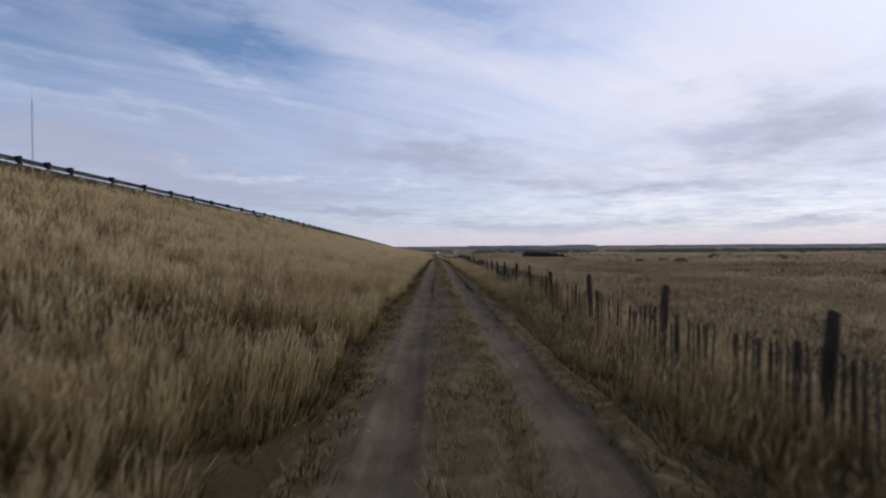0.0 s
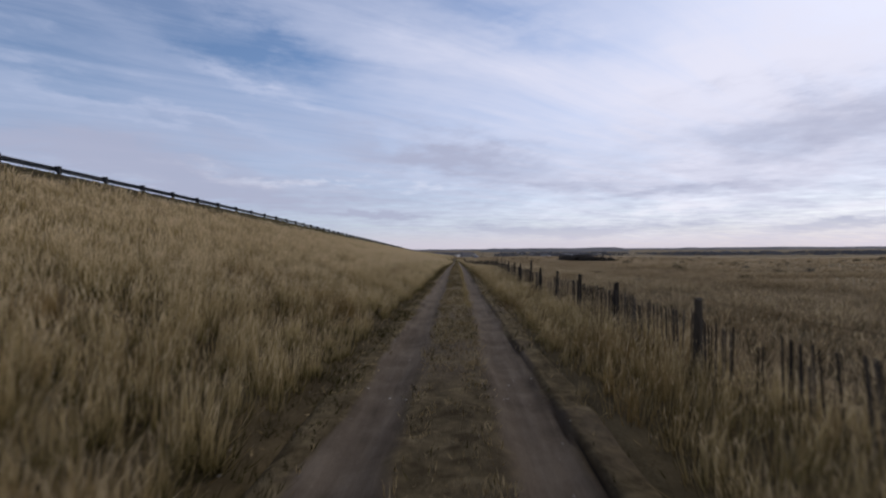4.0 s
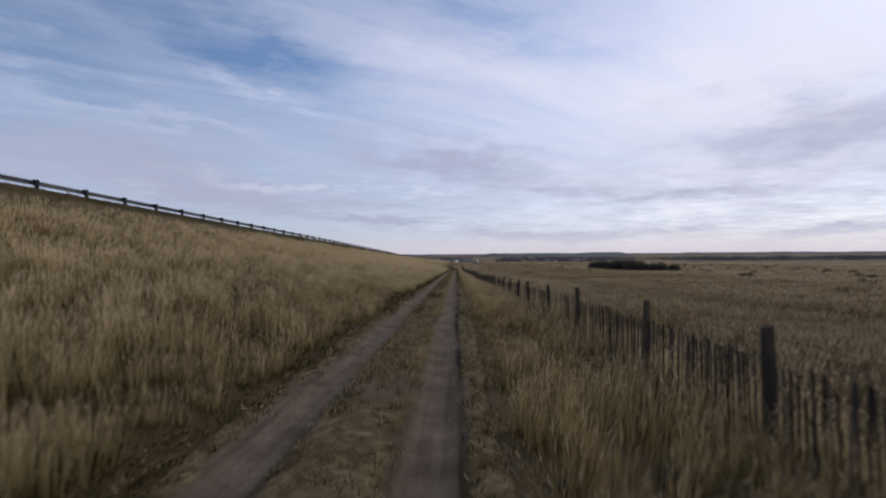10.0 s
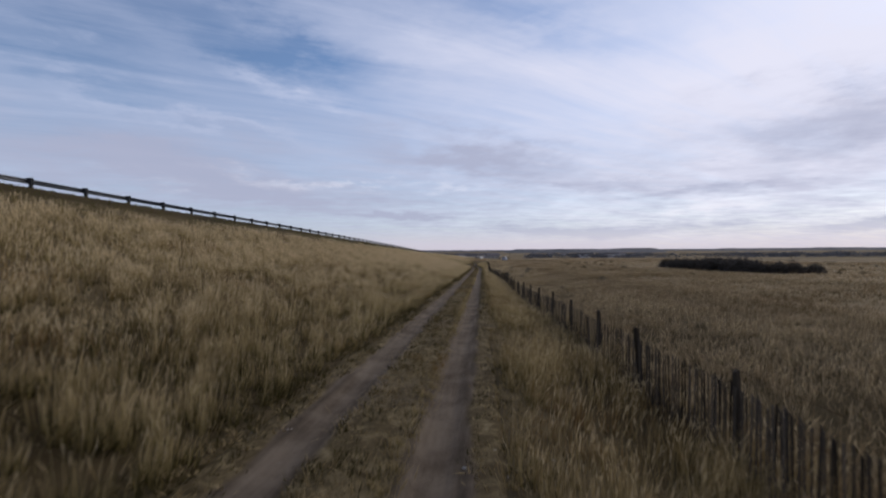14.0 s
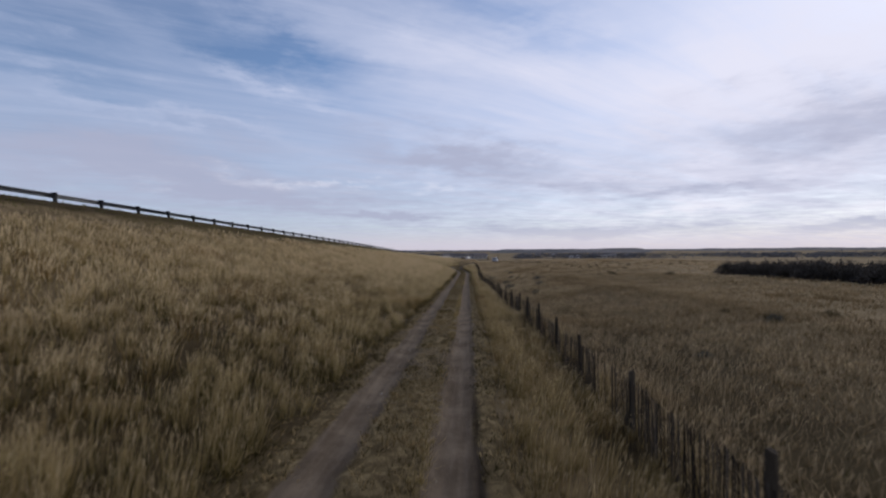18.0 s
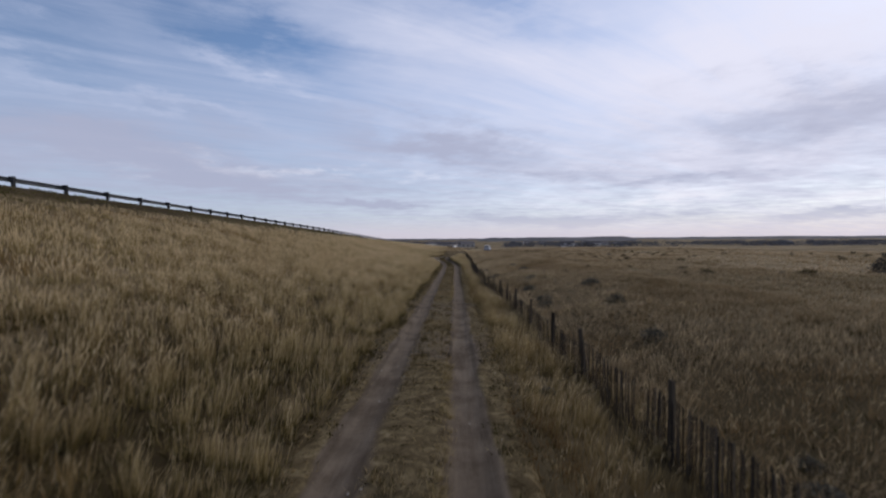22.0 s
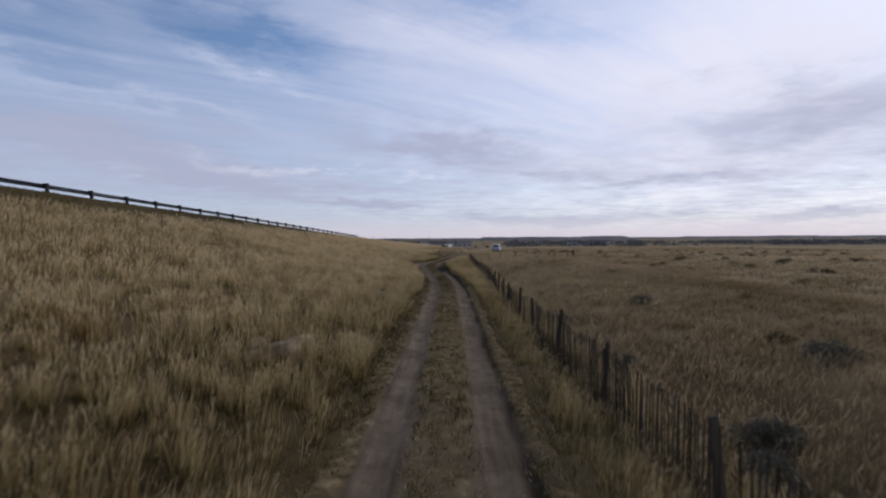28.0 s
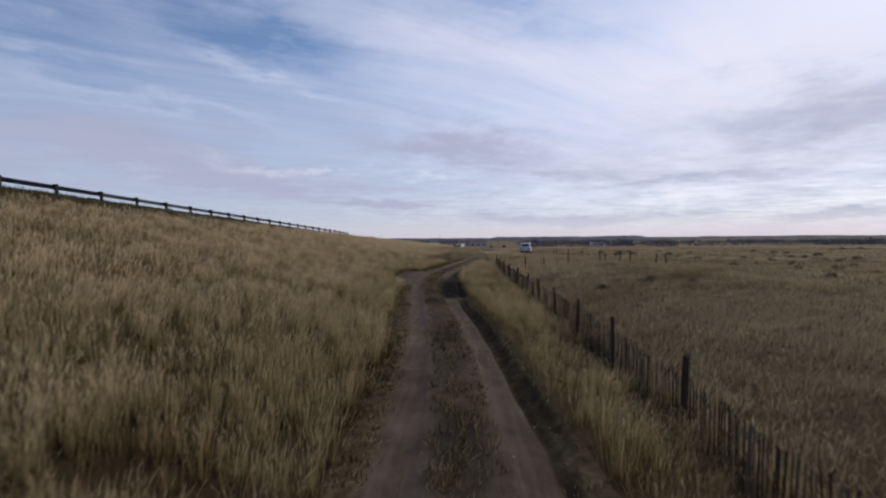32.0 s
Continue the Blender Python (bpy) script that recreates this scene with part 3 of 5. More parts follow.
kind_[(((mx_ + 3.9) / 1.7) ** 2 + ((my_ - 263) / 6.5) ** 2 < 1) & (mu_ < 0)] = 1
ground_me.attributes.new("mud_shade", "FLOAT", "POINT").data.foreach_set("value", (0.45 * (pad_ < 1.3)).astype(np.float32).ravel())
kind_[hole_at(mu_, my_) > 0.3] = 2
ground_me.polygons.foreach_set("material_index", kind_.ravel())
verge_thatch = (0.1 + 0.4 * ease((GY - 38) / 14) * (1 - ease((GY - 205) / 15))) * np.exp(-((GU - 2.3) / 1.1) ** 4) * (0.8 + 0.4 * value_noise(GX, GY, 1.2, 92))
bank_thatch = 0.15 * np.exp(-((GU + 2.2) / 0.9) ** 4) * (0.8 + 0.4 * value_noise(GX, GY, 1.2, 93))
turf = np.maximum(ease((GX - fence_x(GY) - 0.6 - 1.5 * value_noise(GX, GY, 5, 91)) / (15 - 9 * ease((GY - 185) / 35))), ease((GY - 285) / 30))
turf = np.maximum(turf, 0.6 * ease((-GU - 5) / 5) * (GX > rail_x(GY) + 3))
turf = np.clip(np.maximum(turf, np.maximum(verge_thatch, bank_thatch)), 0, 1)
ground_me.attributes.new("turf", "FLOAT", "POINT").data.foreach_set("value", turf.astype(np.float32).ravel())
tagged(new("ground", ground_me), "rolling prairie ground of dry tan grass and soil", "ground", kind="structure")

us = np.concatenate([np.linspace(-3.6, -1.5, 18)[:-1], np.linspace(-1.5, 1.5, 58), np.linspace(1.5, 2.4, 14)[1:]])
ty = np.concatenate([np.arange(-14, 300, 0.45), np.arange(300, 416, 1.2)])
TU, TY = np.meshgrid(us, ty)
TX = TU + track_x(TY)
ragged = 0.10 * value_noise(TU * 0.6, TY, 1.5, 27) + 0.14 * value_noise(0 * TU, TY, 3.1, 28)
edge = np.clip((np.where(TU < 0, -TU - left_edge(TY), TU - 1.72) + ragged) / 0.45, 0, 1)
TZ = track_z(TY) + rut_depth(TU, TY) + 0.03 * np.exp(-(TU / 0.4) ** 2) + 0.022 * value_noise(TU * 1.5, TY, 0.5, 21) + 0.012 * value_noise(TU, TY, 0.17, 22) - 0.30 * ease(edge) + 0.012
hole = hole_at(TU, TY)
TZ = TZ - 0.50 * hole
track_me = grid_mesh("dirt_track", TX, TY, TZ, M_DIRT)
wet = ease((TY - 218) / 22) * (1 - ease((TY - 268) / 12))
litter = np.maximum((1 - 0.6 * wet) * np.exp(-np.abs((TU + 0.07 * value_noise(TU * 2, TY, 0.6, 34)) / 0.61) ** 5), np.clip((np.abs(TU) - 1.24 + 0.10 * value_noise(TU * 2, TY, 0.7, 33)) / 0.16, 0, 1) * np.where(TU < 0, 1 - ease((left_edge(TY) - 1.8) / 0.5), 1)) * (0.85 + 0.4 * value_noise(TX, TY, 2.2, 23))
litter = litter - 0.5 * np.exp(-((TY - 16) / 11) ** 4) * np.exp(-((TU + 0.22) / 0.3) ** 4)
track_me.attributes.new("litter", "FLOAT", "POINT").data.foreach_set("value", np.clip(litter, 0, 1).astype(np.float32).ravel())
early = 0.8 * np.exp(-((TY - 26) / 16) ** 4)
# dark lines along the rut rims: wall shade put into the colour
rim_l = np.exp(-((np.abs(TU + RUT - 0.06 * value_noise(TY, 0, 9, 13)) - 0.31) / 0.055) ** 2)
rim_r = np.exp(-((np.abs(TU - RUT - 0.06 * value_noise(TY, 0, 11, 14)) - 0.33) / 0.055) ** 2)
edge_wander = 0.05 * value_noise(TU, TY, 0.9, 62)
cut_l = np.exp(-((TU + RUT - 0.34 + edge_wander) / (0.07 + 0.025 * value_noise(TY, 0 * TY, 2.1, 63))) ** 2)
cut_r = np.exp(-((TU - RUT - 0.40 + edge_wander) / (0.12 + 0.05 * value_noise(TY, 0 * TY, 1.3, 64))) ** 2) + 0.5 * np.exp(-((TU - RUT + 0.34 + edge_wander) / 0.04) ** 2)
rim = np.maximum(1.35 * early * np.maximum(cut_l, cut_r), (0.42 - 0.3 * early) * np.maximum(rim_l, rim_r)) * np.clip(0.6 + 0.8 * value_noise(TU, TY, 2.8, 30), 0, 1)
# shade under the cut outer lip, put into the colour as a wandering line
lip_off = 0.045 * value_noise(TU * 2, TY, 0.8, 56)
lip_shade = lip_strength(TY) * np.exp(-((TU - RUT - 0.06 * value_noise(TY, 0, 11, 14) - 0.37 + lip_off) / (0.07 + 0.035 * value_noise(TY, 0 * TY, 1.1, 57) + 0.07 * ease((TY - 192) / 15))) ** 2) * np.clip(0.85 + 0.5 * value_noise(TY, 0, 8, 25) + ease((TY - 192) / 15), 0.3, 1.3) * (1 - ease((TY - 266) / 8))
# mud at the start, hole and wet end; rims and lip carry wall shade
track_me.attributes.new("mud_shade", "FLOAT", "POINT").data.foreach_set("value", np.clip(np.maximum(np.maximum(np.maximum(np.maximum(np.maximum(hole * 1.1, 0.5 * ease((-TU - 1.35) / 0.3) * np.exp(-((TY - 99.4) / 1.2) ** 2)), early * np.maximum(0.28, np.maximum(np.maximum(0.85 * np.exp(-np.abs((TU - 0.3) / 0.3) ** 4), 0.68 * np.exp(-(TU / 0.55) ** 4)), 0.75 * ease((TU - 1.3) / 0.2)) * np.clip(0.6 + 0.6 * value_noise(TX * 2, TY, 2.5, 29), 0, 1))), rim), (0.78 - 0.2 * ease((TY - 190) / 12)) * lip_shade), wet * np.maximum(0.85 * np.exp(-(TU / 0.55) ** 4), np.maximum(0.32, 0.75 * ease((TU - 1.2) / 0.15))) * np.clip(0.7 + 0.6 * value_noise(TX, TY, 1.3, 26), 0, 1)), 0, 1).astype(np.float32).ravel())
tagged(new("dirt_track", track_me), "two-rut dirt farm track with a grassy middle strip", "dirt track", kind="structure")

# the road on top of the bank
ry = np.arange(-30, 341, 6.0)
RX, RY = np.meshgrid(np.array([-11.5, -6, -0.9]), ry)
tagged(new("road", grid_mesh("road", RX + rail_x(RY), RY, rail_top(RY) - 0.70 + 0 * RX, M_ASPHALT)), "worn grey asphalt road along the bank top", "road", kind="structure")

# ---------------------------------------------------------------- grass
rng = np.random.default_rng(5)


def blades(name, x, y, h, w, lx, ly, material, z=None, bend=True):
    """Grass blades from root places, heights, widths and leans; each a folded, tapering strip of its own."""
    n = len(x)
    z = ground_z(x, y) - 0.02 if z is None else z
    a = rng.uniform(0, 2 * np.pi, n)
    wx, wy = np.cos(a) * w / 2, np.sin(a) * w / 2
    root = np.stack([x, y, z], 1)
    side = np.stack([wx, wy, np.zeros(n)], 1)
    tip = root + np.stack([lx * h, ly * h, h * np.sqrt(np.clip(1 - 0.5 * (lx ** 2 + ly ** 2), 0.2, 1))], 1)
    if bend:
        mid = root + np.stack([lx * h * 0.36, ly * h * 0.36, h * 0.56], 1)
        co = np.stack([root - side * 0.7, root + side * 0.7, mid + side, mid - side, tip], 1).reshape(-1, 3)
        b = np.arange(n)[:, None] * 5
        loops = (b + np.array([0, 1, 2, 3, 3, 2, 4])).ravel()
        starts = (np.arange(n)[:, None] * 7 + np.array([0, 4])).ravel()
    else:
        co = np.stack([root - side, root + side, tip], 1).reshape(-1, 3)
        loops = np.arange(n * 3)
        starts = np.arange(n) * 3
    me = raw_mesh(name, co, loops, starts, material)
    # 0 at the root, 1 at the tip: drives the shaded-root colour blend
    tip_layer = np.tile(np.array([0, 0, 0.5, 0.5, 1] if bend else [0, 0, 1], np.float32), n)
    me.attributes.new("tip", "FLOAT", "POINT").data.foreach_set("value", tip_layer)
    return me


def tufts(x0, x1, y0, y1, per_m2, keep=None, relative=True):
    """Middles of grass tufts over a strip whose x is counted from the track's middle (or is absolute), with a vigour each."""
    n = int((x1 - x0) * (y1 - y0) * per_m2)
    cx, cy = rng.uniform(x0, x1, n), rng.uniform(y0, y1, n)
    if relative:
        cx = cx + track_x(cy)
    vigour = np.maximum(0.55 + 0.36 * value_noise(cx, cy, 2.6, 31) + 0.38 * value_noise(cx, cy, 0.8, 32), 0.18)
    ok = rng.uniform(0, 1, n) < np.clip(0.62 + 0.6 * vigour, 0.6, 1)
    if keep is not None:
        ok &= keep(cx, cy)
    return cx[ok], cy[ok], vigour[ok]


def spray(tuft, k, spread, h0, h1, w, lean):
    """k blades or stalks from each tuft: places, heights, widths and leans."""
    cx, cy, vigour = tuft
    n = len(cx)
    th = h0 + (h1 - h0) * np.clip(vigour * rng.uniform(0.65, 1.3, n), 0, 1.2)
    ang, rad = rng.uniform(0, 2 * np.pi, (n, k)), np.abs(rng.normal(0, spread, (n, k)))
    h = th[:, None] * rng.uniform(0.55, 1.1, (n, k))
    out = np.clip(rad / spread, 0, 2) * lean * 0.6
    wind = 0.12 + 0.10 * value_noise(cx, cy, 7, 35)[:, None]
    lx = np.cos(ang) * out + rng.normal(0, lean * 0.5, (n, k)) + wind
    ly = np.sin(ang) * out + rng.normal(0, lean * 0.5, (n, k)) - 0.06
    ww = w * rng.uniform(0.6, 1.3, (n, k))
    return [q.ravel() for q in (cx[:, None] + np.cos(ang) * rad, cy[:, None] + np.sin(ang) * rad, h, ww, lx, ly)]


def heads(name, roots, share, length, width, label):
    """Pale seed heads on the tips of a share of the stalks: slim double-ended slips."""
    x, y, h, w, lx, ly = roots
    k = np.flatnonzero((rng.uniform(0, 1, len(x)) < share) & (h > 0.25))
    x, y, h, lx, ly = x[k], y[k], h[k], lx[k], ly[k]
    n = len(k)
    z = ground_z(x, y) - 0.02
    base = np.stack([x + lx * h * 0.85, y + ly * h * 0.85, z + h * 0.84], 1)
    d = np.stack([lx * 1.5, ly * 1.5, 0 * lx + 0.9], 1) + rng.normal(0, 0.12, (n, 3))
    d /= np.linalg.norm(d, axis=1)[:, None]
    L = (length * rng.uniform(0.6, 1.35, n))[:, None]
    a = rng.uniform(0, 2 * np.pi, n)
    sd = np.stack([np.cos(a), np.sin(a), 0 * a], 1) * width / 2
    m = base + d * L * 0.45
    co = np.stack([base - sd * 0.2, m + sd * 1.5, base + d * L], 1).reshape(-1, 3)
    tagged(new(name, raw_mesh(name, co, np.arange(n * 3), np.arange(n) * 3, M_SEED)), label, "grass", kind="stuff")


def joined(*sets):
    return [np.concatenate(q) for q in zip(*sets)]


def bare(x, y):
    """False on the worn bare spots beside the track and on the rut bed."""
    b = np.zeros_like(x, bool)
    for bx, by, rx, ry_ in ((-1.95, 3.5, 0.25, 1.5), (-3.9, 263, 1.3, 5.8), (-7.05, 152.4, 0.7, 0.5), (-2.2, 99.4, 0.75, 0.85), (-3.3, 96.75, 0.34, 0.32), (-4.25, 210.75, 0.50, 0.42), (-4.02, 211.75, 0.34, 0.32), (-4.65, 209.9, 0.3, 0.18), (-3.75, 224.85, 0.42, 0.4)):
        b |= ((x - bx) / rx) ** 2 + ((y - by) / ry_) ** 2 < 1
    return ~b


def not_track(x, y):
    return (np.abs(x - track_x(y)) > 1.98 + 0.25 * value_noise(x, y, 1.4, 43) + 0.2 * value_noise(x, y, 5, 44)) & bare(x, y)


def not_hole(x, y):
    """False in the wet hole, and mostly on the churned soil of the first stretch."""
    return (hole_at(x - track_x(y), y) < 0.3) & (rng.uniform(0, 1, len(x)) > 0.8 * np.maximum(np.exp(-((y - 26) / 19) ** 4), np.exp(-((y - 238) / 30) ** 4)) * (x - track_x(y) < 2.15))


def band(y):
    """Width of the mown strip below the guardrail."""
    return smooth(y, [0, 55, 85, 170, 220], [3.2, 3.4, 5.4, 4.9, 4.4])


def stuff(name, me, label):
    return tagged(new(name, me), label, "grass", kind="stuff")


def clumped(roots, low=0.0):
    """The stalks that stand in clumps, uneven in height, with gaps between where the leaves show."""
    x, y = roots[0], roots[1]
    w = 0.2 + 0.7 * ease((y - 74) / 16) * (1 - ease((y - 162) / 18))
    c = value_noise(x, y, 0.5, 59) + 0.7 * value_noise(x, y, 1.6, 60)
    ok = rng.uniform(0, 1, len(x)) < 1 - w * np.clip(0.20 - 0.65 * c, 0, 0.85)
    roots = [q[ok] for q in roots]
    roots[2] = roots[2] * (1 - w[ok] * (low - 0.20 * c[ok]))
    return roots


E_Y = 345.0
# bank: olive leaves at the foot of each tuft, straw stalks above them, pale seed heads on the stalks
t_near = tufts(-5.0, -1.75, -4, 280, 12.5, keep=not_track)
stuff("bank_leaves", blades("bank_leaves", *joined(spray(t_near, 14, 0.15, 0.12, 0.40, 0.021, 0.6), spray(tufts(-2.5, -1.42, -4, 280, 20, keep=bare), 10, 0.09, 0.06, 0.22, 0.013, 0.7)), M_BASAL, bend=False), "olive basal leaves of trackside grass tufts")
near = clumped(spray(t_near, 22, 0.105, 0.34, 0.86, 0.0098, 0.19), 0.12)
edge_row = near[0] - track_x(near[1]) > -3.3
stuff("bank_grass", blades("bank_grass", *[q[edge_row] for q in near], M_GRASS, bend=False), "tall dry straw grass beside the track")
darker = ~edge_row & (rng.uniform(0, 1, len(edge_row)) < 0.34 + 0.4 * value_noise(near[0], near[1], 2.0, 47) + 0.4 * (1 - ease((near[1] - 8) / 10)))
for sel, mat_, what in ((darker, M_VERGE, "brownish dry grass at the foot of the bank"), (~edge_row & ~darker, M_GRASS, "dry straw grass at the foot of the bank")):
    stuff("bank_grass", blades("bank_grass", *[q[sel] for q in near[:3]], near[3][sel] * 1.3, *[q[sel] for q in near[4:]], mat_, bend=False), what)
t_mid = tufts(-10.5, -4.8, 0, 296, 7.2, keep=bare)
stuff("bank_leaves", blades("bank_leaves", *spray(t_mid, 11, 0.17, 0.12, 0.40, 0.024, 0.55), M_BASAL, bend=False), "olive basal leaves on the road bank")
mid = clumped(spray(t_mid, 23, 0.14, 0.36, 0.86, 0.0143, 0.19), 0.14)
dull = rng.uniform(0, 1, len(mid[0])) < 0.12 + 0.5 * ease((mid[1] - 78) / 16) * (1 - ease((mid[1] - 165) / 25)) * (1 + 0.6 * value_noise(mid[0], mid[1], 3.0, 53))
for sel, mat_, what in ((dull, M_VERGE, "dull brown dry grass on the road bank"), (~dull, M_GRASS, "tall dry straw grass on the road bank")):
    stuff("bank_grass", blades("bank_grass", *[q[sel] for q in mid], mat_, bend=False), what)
lying = joined(spray(t_near, 4, 0.25, 0.18, 0.42, 0.011, 1.15), spray(t_mid, 3, 0.3, 0.2, 0.45, 0.016, 1.15))
rust_x, rust_y = rng.normal(-3.95, 0.45, 70), rng.normal(13.2, 0.75, 70)
stuff("rust_grass", blades("rust_grass", *spray((rust_x, rust_y, rng.uniform(0.5, 1.0, 70)), 26, 0.10, 0.34, 0.80, 0.009, 0.22), M_RUSTGRASS, bend=False), "patch of rust-red dry grass on the bank")
for rx_, ry0 in ((-7.3, 231.5), (-3.7, 232.5)):
    stuff("rust_grass", blades("rust_grass", *spray((rng.normal(rx_, 0.3, 14), rng.normal(ry0, 0.5, 14), rng.uniform(0.4, 0.9, 14)), 22, 0.10, 0.30, 0.72, 0.011, 0.25), M_RUSTGRASS, bend=False), "small patch of rust-red dry grass on the bank")
stuff("fallen_straw", blades("fallen_straw", *lying, M_VERGE, bend=False), "fallen straw lying between the bank tufts")
t_up = tufts(-22.2, -10.3, 8, E_Y, 6.2, keep=lambda x, y: (x > rail_x(y) + band(y) + 0.8 * value_noise(x, y, 6, 41)) & not_track(x, y))
stuff("bank_leaves", blades("bank_leaves", *spray(t_up, 2, 0.2, 0.12, 0.32, 0.04, 0.6), M_BASAL, bend=False), "olive basal leaves high on the road bank")
upper_set = spray(t_up, 12, 0.24, 0.34, 0.68, 0.024, 0.18)
upper_set[2] = upper_set[2] * (0.55 + 0.45 * ease((upper_set[0] - rail_x(upper_set[1]) - band(upper_set[1])) / 4))
stuff("bank_grass", blades("bank_grass", *upper_set, M_GRASS, bend=False), "tall dry straw grass high on the road bank")
mown = spray(tufts(-27.3, -16.5, 14, 420, 8.0, keep=lambda x, y: (x < rail_x(y) + band(y) + 0.4 + 0.8 * value_noise(x, y, 6, 41)) & (x > rail_x(y) - 0.8)), 5, 0.2, 0.06, 0.18, 0.05, 0.35)
stuff("mown_grass", blades("mown_grass", *mown, M_SHORT, bend=False), "short mown olive grass below the guardrail")
heads("seed_heads", near, 0.42, 0.19, 0.008, "pale seed heads over the trackside grass")
heads("seed_heads", mid, 0.68, 0.24, 0.0125, "pale seed heads over the bank grass")
heads("seed_heads", upper_set, 0.62, 0.30, 0.028, "pale seed heads high on the road bank")


# verge between the track and the fence, thicker at the fence's foot
def verge_keep(x, y):
    return (x - track_x(y) > 1.95 + 0.15 * value_noise(x, y, 1.6, 46)) & (x < fence_x(y) + 0.7) & (rng.uniform(0, 1, len(x)) < np.clip(0.6 + (x - track_x(y) - 1.9) * 0.7, 0, 1)) & (hole_at(x - track_x(y), y) < 0.3)


t_verge = tufts(1.6, 6.3, -3, 280, 15, keep=verge_keep)
verge = spray(t_verge, 19, 0.12, 0.28, 0.76, 0.0095, 0.24)
verge[2] = verge[2] * (1 + 0.3 * ease((verge[1] - 185) / 15) * (1 - ease((verge[1] - 218) / 14)))
verge[2] = verge[2] * (1 + (smooth(verge[1], [0, 72, 88, 165, 190, 280], [0.10, 0.10, 0.0, 0.05, 0.12, 0.12]) * ease((verge[0] - track_x(verge[1]) - 2.0) / 0.6)))
# lower and thinner right at the foot of the laths
verge[2] = verge[2] * (1 - smooth(verge[1], [38, 44, 56, 74, 84, 108, 122, 165, 180, 192, 210, 218, 300], [-0.1, 0.15, 0.2, 0.1, -0.05, -0.05, 0.4, 0.45, 0.2, 0.5, 0.5, 0.42, 0.45]) * np.exp(-((verge[0] - fence_x(verge[1]) + 0.1) / 0.75) ** 2)) * (0.75 + 0.25 * np.maximum(ease((verge[1] - 25) / 30), ease((verge[0] - track_x(verge[1]) - 2.1) / 0.6)))
verge[2] = verge[2] * (1 + 0.15 * (1 - ease((verge[1] - 14) / 12)) * ease((verge[0] - 2.4) / 0.5))
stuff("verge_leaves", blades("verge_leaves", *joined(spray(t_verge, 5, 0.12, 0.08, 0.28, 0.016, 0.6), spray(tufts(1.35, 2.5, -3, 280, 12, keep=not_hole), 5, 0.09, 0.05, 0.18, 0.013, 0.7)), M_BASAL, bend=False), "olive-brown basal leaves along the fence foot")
pale = rng.uniform(0, 1, len(verge[0])) < 0.45 + 0.35 * value_noise(verge[0], verge[1], 3.0, 48) - 0.3 * (1 - ease((verge[1] - 20) / 22)) + 0.4 * np.exp(-((verge[1] - 58) / 22) ** 2) - 0.55 * np.exp(-((verge[0] - fence_x(verge[1])) / 1.1) ** 2) * ease((verge[1] - 74) / 12) * (1 - ease((verge[1] - 150) / 25)) - 0.1 * ease((verge[1] - 85) / 15) + 0.45 * ease((verge[1] - 188) / 12)
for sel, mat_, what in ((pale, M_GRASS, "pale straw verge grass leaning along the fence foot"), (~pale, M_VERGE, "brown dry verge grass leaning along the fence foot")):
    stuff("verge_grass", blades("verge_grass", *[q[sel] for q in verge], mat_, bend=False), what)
stuff("verge_grass", blades("verge_grass", *spray(tufts(1.75, 2.6, -3, 280, 24, keep=not_hole), 10, 0.12, 0.07, 0.26, 0.016, 0.7), M_VERGE, bend=False), "short trampled verge grass beside the track")
heads("seed_heads", verge, 0.3, 0.14, 0.008, "pale seed heads over the verge grass")

wy = rng.uniform(-3, 275, 5200)
weeds = (fence_x(wy) + rng.normal(-0.05, 0.16, 5200), wy, np.clip(0.5 + 0.5 * value_noise(wy, 0 * wy, 3.5, 55), 0.05, 1))
by = rng.normal(98, 17, 1500)
brown_weeds = (fence_x(by) - np.abs(rng.normal(0.35, 0.4, 1500)), by, np.clip(0.45 + 0.5 * value_noise(by, 0 * by, 2.8, 61), 0.05, 1))
stuff("dead_weeds", blades("dead_weeds", *spray(brown_weeds, 14, 0.16, 0.16, 0.52, 0.011, 0.5), M_BRUSH, bend=False), "brown dead weeds standing before the fence")
stuff("dead_weeds", blades("dead_weeds", *spray(weeds, 11, 0.12, 0.14, 0.50, 0.010, 0.5), M_TWIG, bend=False), "tangle of dark dead weeds along the fence foot")

# short straw on the middle strip and the rut edges
t_strip = tufts(-0.54, 0.54, -4, 290, 30)
strip = joined(spray(t_strip, 12, 0.08, 0.05, 0.20, 0.015, 0.7), spray(tufts(-2.6, -1.3, -4, 290, 20, keep=bare), 9, 0.09, 0.03, 0.16, 0.020, 0.9), spray(tufts(1.34, 2.4, -4, 290, 22, keep=not_hole), 8, 0.09, 0.04, 0.15, 0.017, 0.9))
sx, sy = strip[0], strip[1]
su = sx - track_x(sy)
sz = track_z(sy) + rut_depth(su, sy) + 0.012
bare_start = np.exp(-((sy - 26) / 19) ** 4)
thin = rng.uniform(0, 1, len(sx)) > bare_start * np.where(np.abs(su) < 0.7, np.where(su < 0.05, 0.55 + 0.25 * (sy < 26), 0.5), 0.85) + 0.6 * np.exp(-((sy - 96) / 18) ** 4) * (su > 1.3) * (su < 1.9)
strip, sx, sy, su, sz = [q[thin] for q in strip], sx[thin], sy[thin], su[thin], sz[thin]
pick = rng.uniform(0, 1, len(sx)) < 0.62 + 0.35 * value_noise(sx, sy, 0.7, 45) + 0.25 * value_noise(sx, sy, 3.0, 58) - 0.22 * (su > 1.3)
